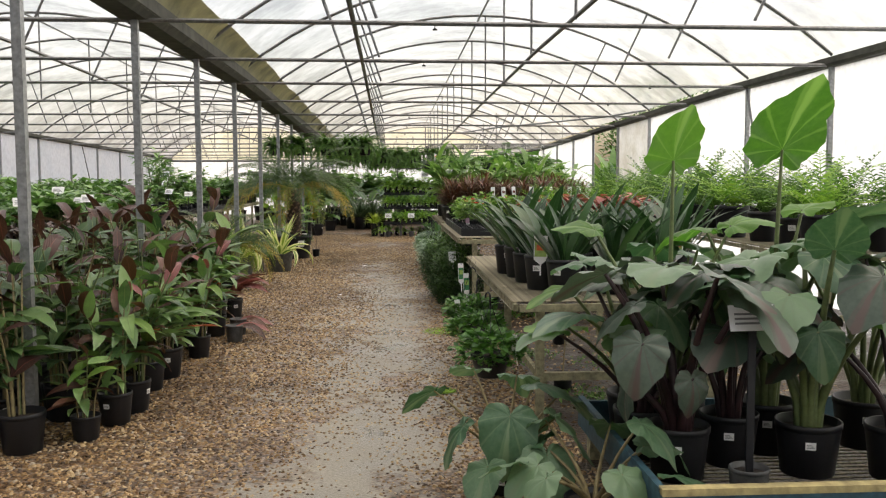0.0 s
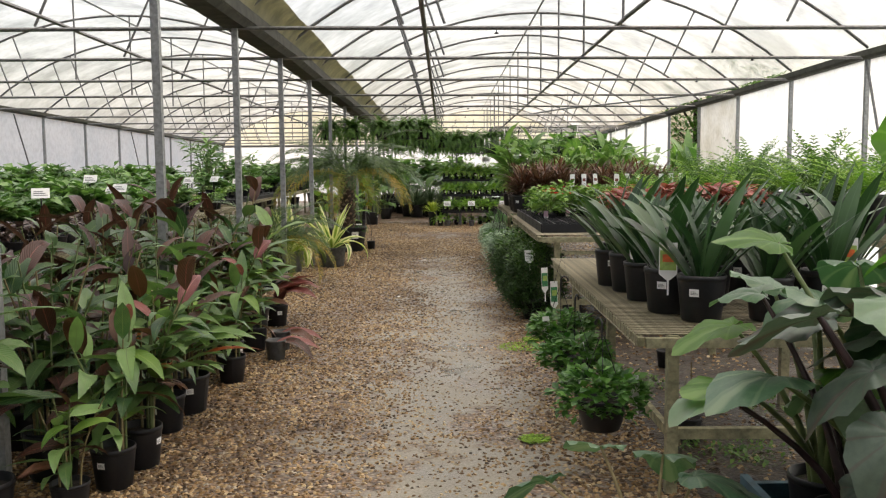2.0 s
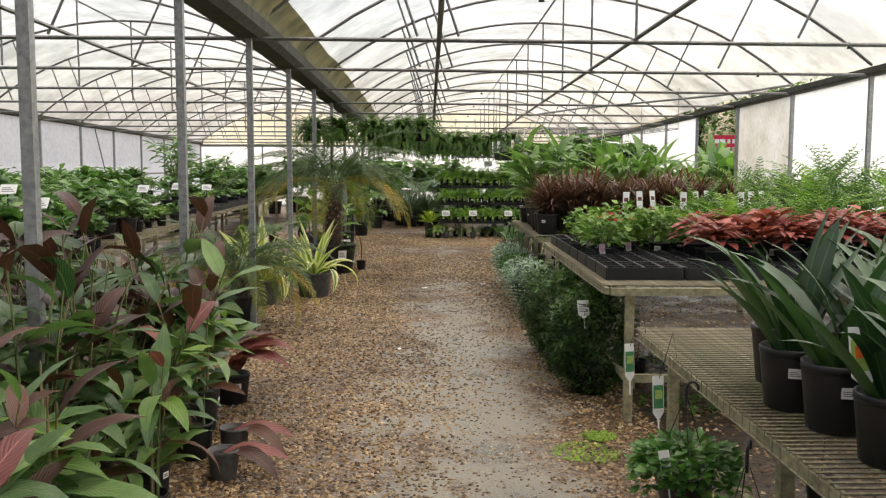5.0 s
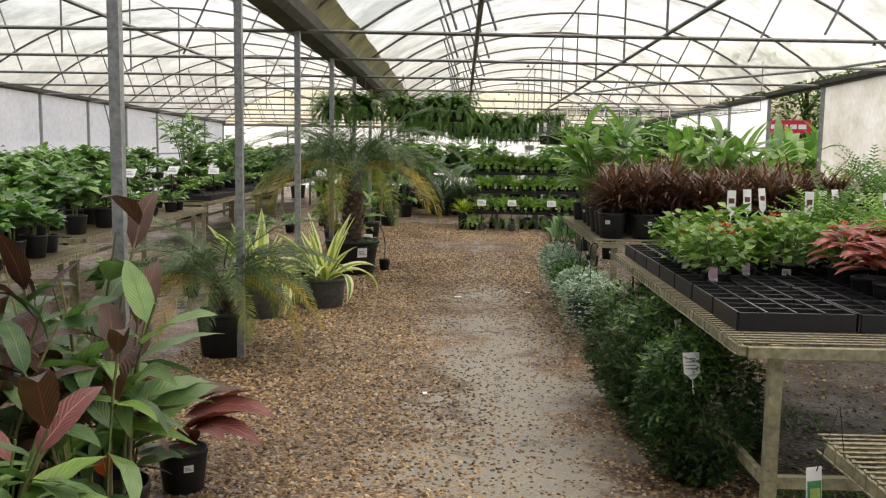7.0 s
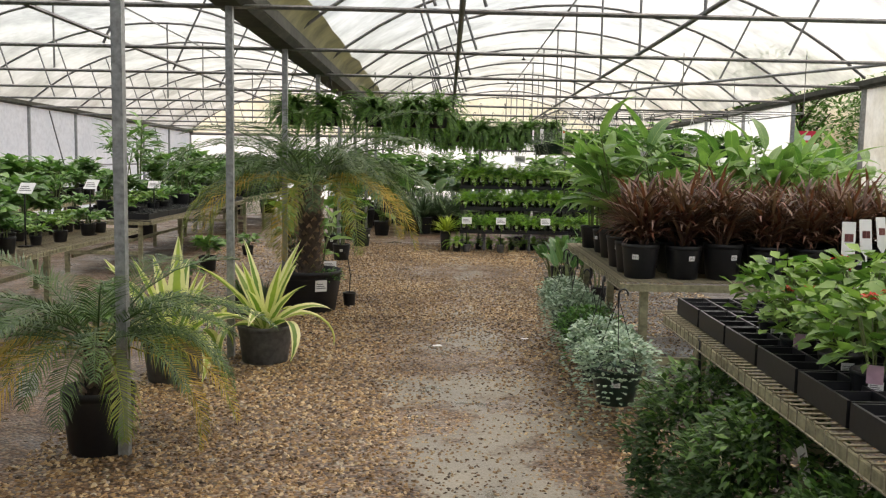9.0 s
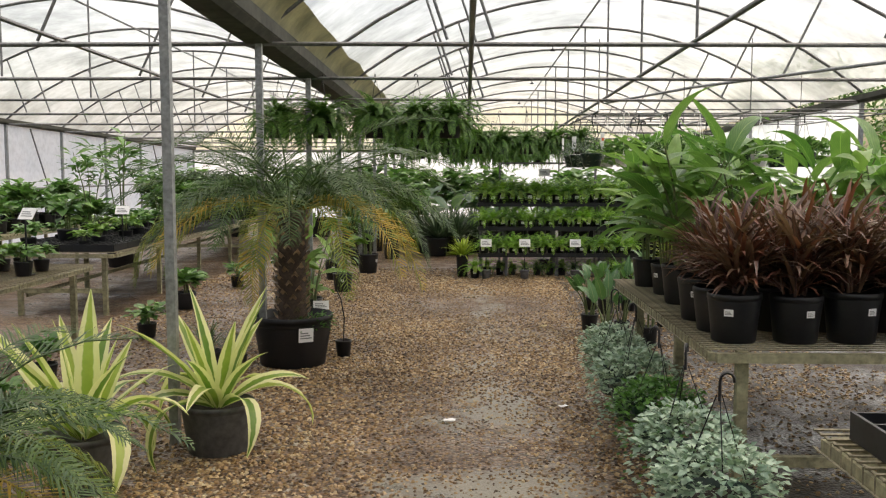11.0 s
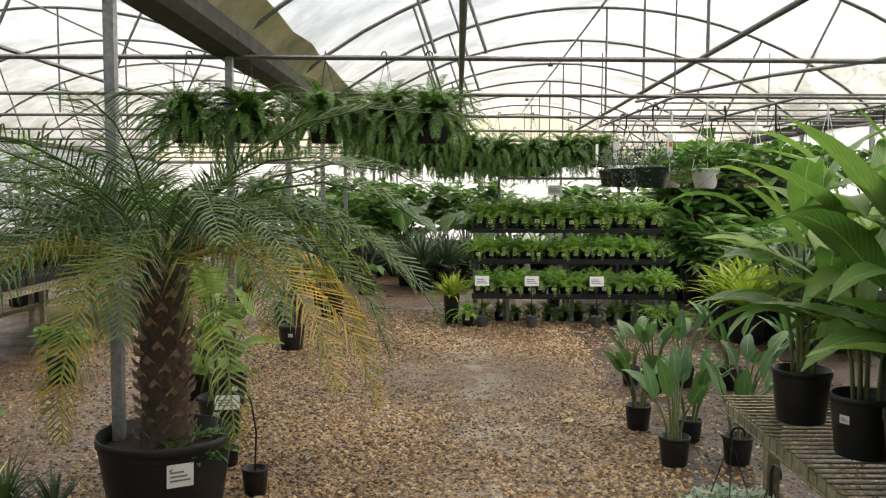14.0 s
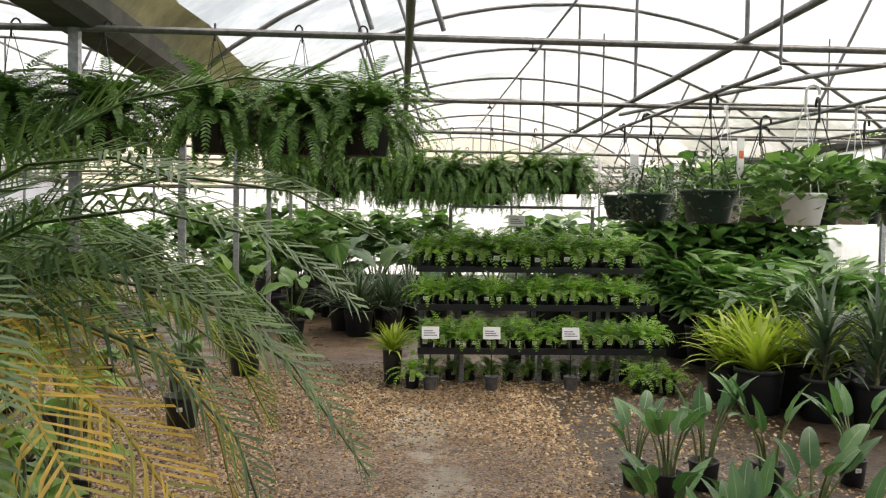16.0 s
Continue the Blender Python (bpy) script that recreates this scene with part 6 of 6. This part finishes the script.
    for x, y, z, zt in ((-4.4, 10.4, 0.7265, 0.5), (-4.3, 12.3, 0.7265, 0.5), (-4.5, 12.5, 0.7265, 0.46), (-5.0, 13.2, 0.7265, 0.6), (-4.6, 16.3, 0.7465, 0.5), (-4.5, 17.6, 0.7465, 0.5), (-4.75, 20.5, 0.7515, 0.4), (-5.8, 12.2, 0.0, 1.3)):
        s = thing("price_sign", "white price card on a black stake", "sign", "bench price signs", place(x, y, z))
        mb = Mesh()
        mb.box(-0.006, -0.006, 0, 0.006, 0.006, zt)
        mb.box(-0.05, -0.05, 0, 0.05, 0.05, 0.012)
        part("stake", mb.done("stake", M_POT, False), s)
        part("card", label_mesh(0.17, 0.12), s, pose(0, -0.01, zt, -35, 0, rr.uniform(-25, 25)), "white price card with grey print")
    # plants on the gravel under and beside the left benches
    for i, (x, y) in enumerate(((-3.6, 15.4), (-3.9, 16.6), (-3.8, 18.6), (-4.0, 20.5), (-3.9, 22.6), (-3.75, 13.7), (-3.5, 24.0), (-3.7, 25.5), (-3.9, 27.0))):
        put(green if i % 2 else small, i, place(x, y, 0, 60 * i, 1.0 if i % 2 else 1.3))


def build_far():
    rr = random.Random(52)
    peace = leafy_plant(340, L_LEAFY, 0.45, 0.22, 190, (0.14, 0.24), "peace_lily", "dark leafy peace lily in a black pot", "peace lilies", "lance", 0.8)
    for i, (x, y) in enumerate([(3.0 + 0.42 * (k % 4) + rr.uniform(-0.08, 0.08), 23.6 + 0.55 * (k // 4)) for k in range(24)]):
        m = place(x, y, 0, rr.uniform(0, 360), rr.uniform(1.0, 1.5))
        drop(peace, m) if i == 0 else copy_thing(peace, m)
    for i, (x, y, s) in enumerate(((2.6, 22.7, 1.2), (2.95, 23.0, 1.25), (2.75, 23.3, 1.2), (3.3, 22.9, 1.2), (3.6, 23.2, 1.2), (2.5, 23.2, 1.1))):
        spiky(place(x, y, 0, 30 * i, s * 1.4), "yellow-green arching bromeliad in a black pot", L_YELLOW, 60, 0.42, 0.03, 400 + i, (0.13, 0.24), "yellow_bromeliad", 1.0, "yellow bromeliads")
    for i, (x, y) in enumerate(((3.05, 22.4), (3.4, 22.2), (3.8, 22.6), (4.1, 22.0))):
        spiky(place(x, y, 0, 30 * i, 1.55), "dracaena with dark narrow leaves in a black pot", L_GREYGREEN, 70, 0.42, 0.028, 410 + i, (0.13, 0.24), "dracaena", 1.0, "dracaenas", 0.3)
    for i, (x, y) in enumerate(((-1.15, 27.4), (-0.75, 27.7), (-1.4, 28.0), (-0.95, 28.4), (-0.4, 28.2))):
        spiky(place(x, y, 0, 30 * i, 1.3), "grey-green arching grassy plant in a black pot", L_GREYGREEN, 130, 0.6, 0.024, 420 + i, (0.16, 0.28), "grassy_plant", 1.0, "grassy plants")
    for i in range(10):
        x, y = -1.6 + 0.55 * i + rr.uniform(-0.1, 0.1), 29.6 + 0.6 * (i % 3)
        elephant_ear("large-leaved elephant ear in a black pot near the end wall", place(x, y, 0, 50 * i, 1.25), 0.36, 6, L_EAR if i % 2 else L_EARLIGHT, M_STEM, 430 + i, 1.05, (0.18, 0.3))
    bush = leafy_plant(341, L_LEAFY, 0.8, 0.2, 240, (0.18, 0.3), "leafy_shrub", "tall leafy green shrub in a black pot", "shrubs near the end wall", "ovate", 0.7)
    spots = [(-2.9 + 0.35 * (i % 4), 27.6 + 0.9 * i) for i in range(7)] + [(-2.2 + 0.6 * i, 32.0 + 0.8 * (i % 2)) for i in range(11)] + [(-8.5 + 0.7 * i, 32.5 + 0.8 * (i % 3)) for i in range(8)] + [(3.6 + 0.3 * (i % 3), 27.5 + 0.9 * i) for i in range(6)] + [(2.2, 27.4), (1.6, 27.9), (2.9, 28.2)]
    spots += [(2.75 + 0.45 * i, 26.4 + 0.4 * (i % 2)) for i in range(5)]
    for i, (x, y) in enumerate(spots):
        m = place(x, y, 0, rr.uniform(0, 360), rr.uniform(1.0, 1.4) * (1.35 if 26 < y < 27 else 1.0))
        drop(bush, m) if i == 0 else copy_thing(bush, m)


def build_litter():
    for i, (x, y, s, mat, name, label) in enumerate(((-0.7, 15.62, 0.08, M_CARD, "paper_scrap", "scrap of white paper on the gravel"), (0.1, 16.0, 0.07, M_CARD, "paper_scrap", "crumpled scrap of pale paper on the gravel"), (0.24, 19.3, 0.1, M_YELLOWBOARD, "dry_leaf", "pale dry leaf on the gravel"), (-0.9, 11.7, 0.05, M_CARD, "paper_scrap", "scrap of white paper on the gravel"))):
        mb = Mesh()
        mb.grid([[(u * s, v * s * 0.6, 0.012 + 0.012 * noise.noise(Vector((u * 2, v * 2, i)))) for u in (-0.5, -0.2, 0.2, 0.5)] for v in (-0.5, 0, 0.5)], [0, 0.3, 0.6, 1], [0, 0.5, 1])
        ob = tagged(new(name, mb.done(name, mat)), label, "litter")
        ob.matrix_basis = pose(x, y, 0.006, 0, 0, 37 * i)


def build_outside():
    """What shows through the opening in the east wall: planting, a red sign and trees."""
    rr = random.Random(61)
    for i in range(9):
        t = thing("garden_shrub", "sunlit broad-leaved shrub outside the greenhouse", "shrub", "garden shrubs", place(6.6 + 0.8 * (i % 3) + rr.uniform(-0.2, 0.2), 25.5 + 1.5 * (i // 3) + rr.uniform(-0.3, 0.3) + 1.2 * (i % 3), 0, 0, 1.5))
        mb = Mesh()
        for k in range(90):
            blade(mb, (0.3 * rr.uniform(-1, 1), 0.3 * rr.uniform(-1, 1), rr.uniform(0.2, 1.0)), rr.uniform(0, 6.28), rr.uniform(0.3, 1.3), rr.uniform(0.4, 0.8), 0.16, rr.uniform(0.5, 1.4), "lance", 0.2, 4)
        part("foliage", mb.done("foliage", L_OUT), t)
        st = Mesh()
        for k in range(5):
            st.tube([(0.05 * k - 0.1, 0, 0), (0.12 * k - 0.24, 0.05, 1.0)], 0.015, 5)
        part("stalk", st.done("stalk", M_STEM), t)
    s = thing("red_sign", "red sign board with white lettering on a post", "sign", "", place(10.9, 38.4, 0, -15))
    mb = Mesh()
    mb.box(-0.75, -0.02, 2.3, 0.75, 0.02, 2.75)
    part("board", mb.done("board", M_RED, False), s)
    mb = Mesh()
    for k, (a, b) in enumerate(((-0.58, -0.2), (-0.12, -0.02), (0.06, 0.28), (0.34, 0.6))):
        mb.box(a, -0.026, 2.44, b, -0.02, 2.6)
    part("lettering", mb.done("lettering", M_CARD, False), s)
    mb = Mesh()
    mb.box(-0.04, 0.021, 0, 0.04, 0.08, 2.6)
    part("post", mb.done("post", M_TUBE, False), s)
    for i in range(8):
        x, y = 17 + 3.2 * i + rr.uniform(-1, 1), 62 + rr.uniform(-3, 3)
        t = thing("tree", "dark leafy tree beyond the greenhouse", "tree", "trees outside", place(x, y, 0, 40 * i, rr.uniform(0.9, 1.2)))
        mb = Mesh()
        mb.tube([(0, 0, 0), (0.1, 0, 2), (0, 0.1, 4.5)], [0.25, 0.2, 0.1], 8)
        for k in range(6):
            mb.tube([(0, 0, 1.5 + 0.4 * k), (1.4 * math.cos(2.4 * k), 1.4 * math.sin(2.4 * k), 3.0 + 0.5 * k)], [0.09, 0.03], 5)
        part("trunk", mb.done("trunk", M_TRUNK), t)
        mb = Mesh()
        for k in range(9):
            a = 2.4 * k
            mound(mb, (1.3 * math.cos(a) * (k % 3) / 2, 1.3 * math.sin(a) * (k % 3) / 2, 1.6 + 0.55 * k), 1.3, 1.3, 1.0, 220, 0.42, 600 + i * 10 + k, 0, None, "lance", 0, -0.9, 0.2)
        part("crown", mb.done("crown", L_BUSHTOP), t)


build_ground()
build_roof("ceiling_east_bay", XM, XR, "arched milky plastic roof sheeting")
build_roof("ceiling_west_bay", XL, XM, "arched milky plastic roof sheeting")
build_trusses()
build_frame()
build_walls()
build_gingers()
build_elephant_ears()
build_bench_a()
build_bushes()
build_bench_b()
build_silver()
build_bench_c()
build_left_aisle()
build_hanging_ferns()
build_rack()
build_hanging_rack()
build_left_benches()
build_far()
build_litter()
build_outside()
build_pebbles()
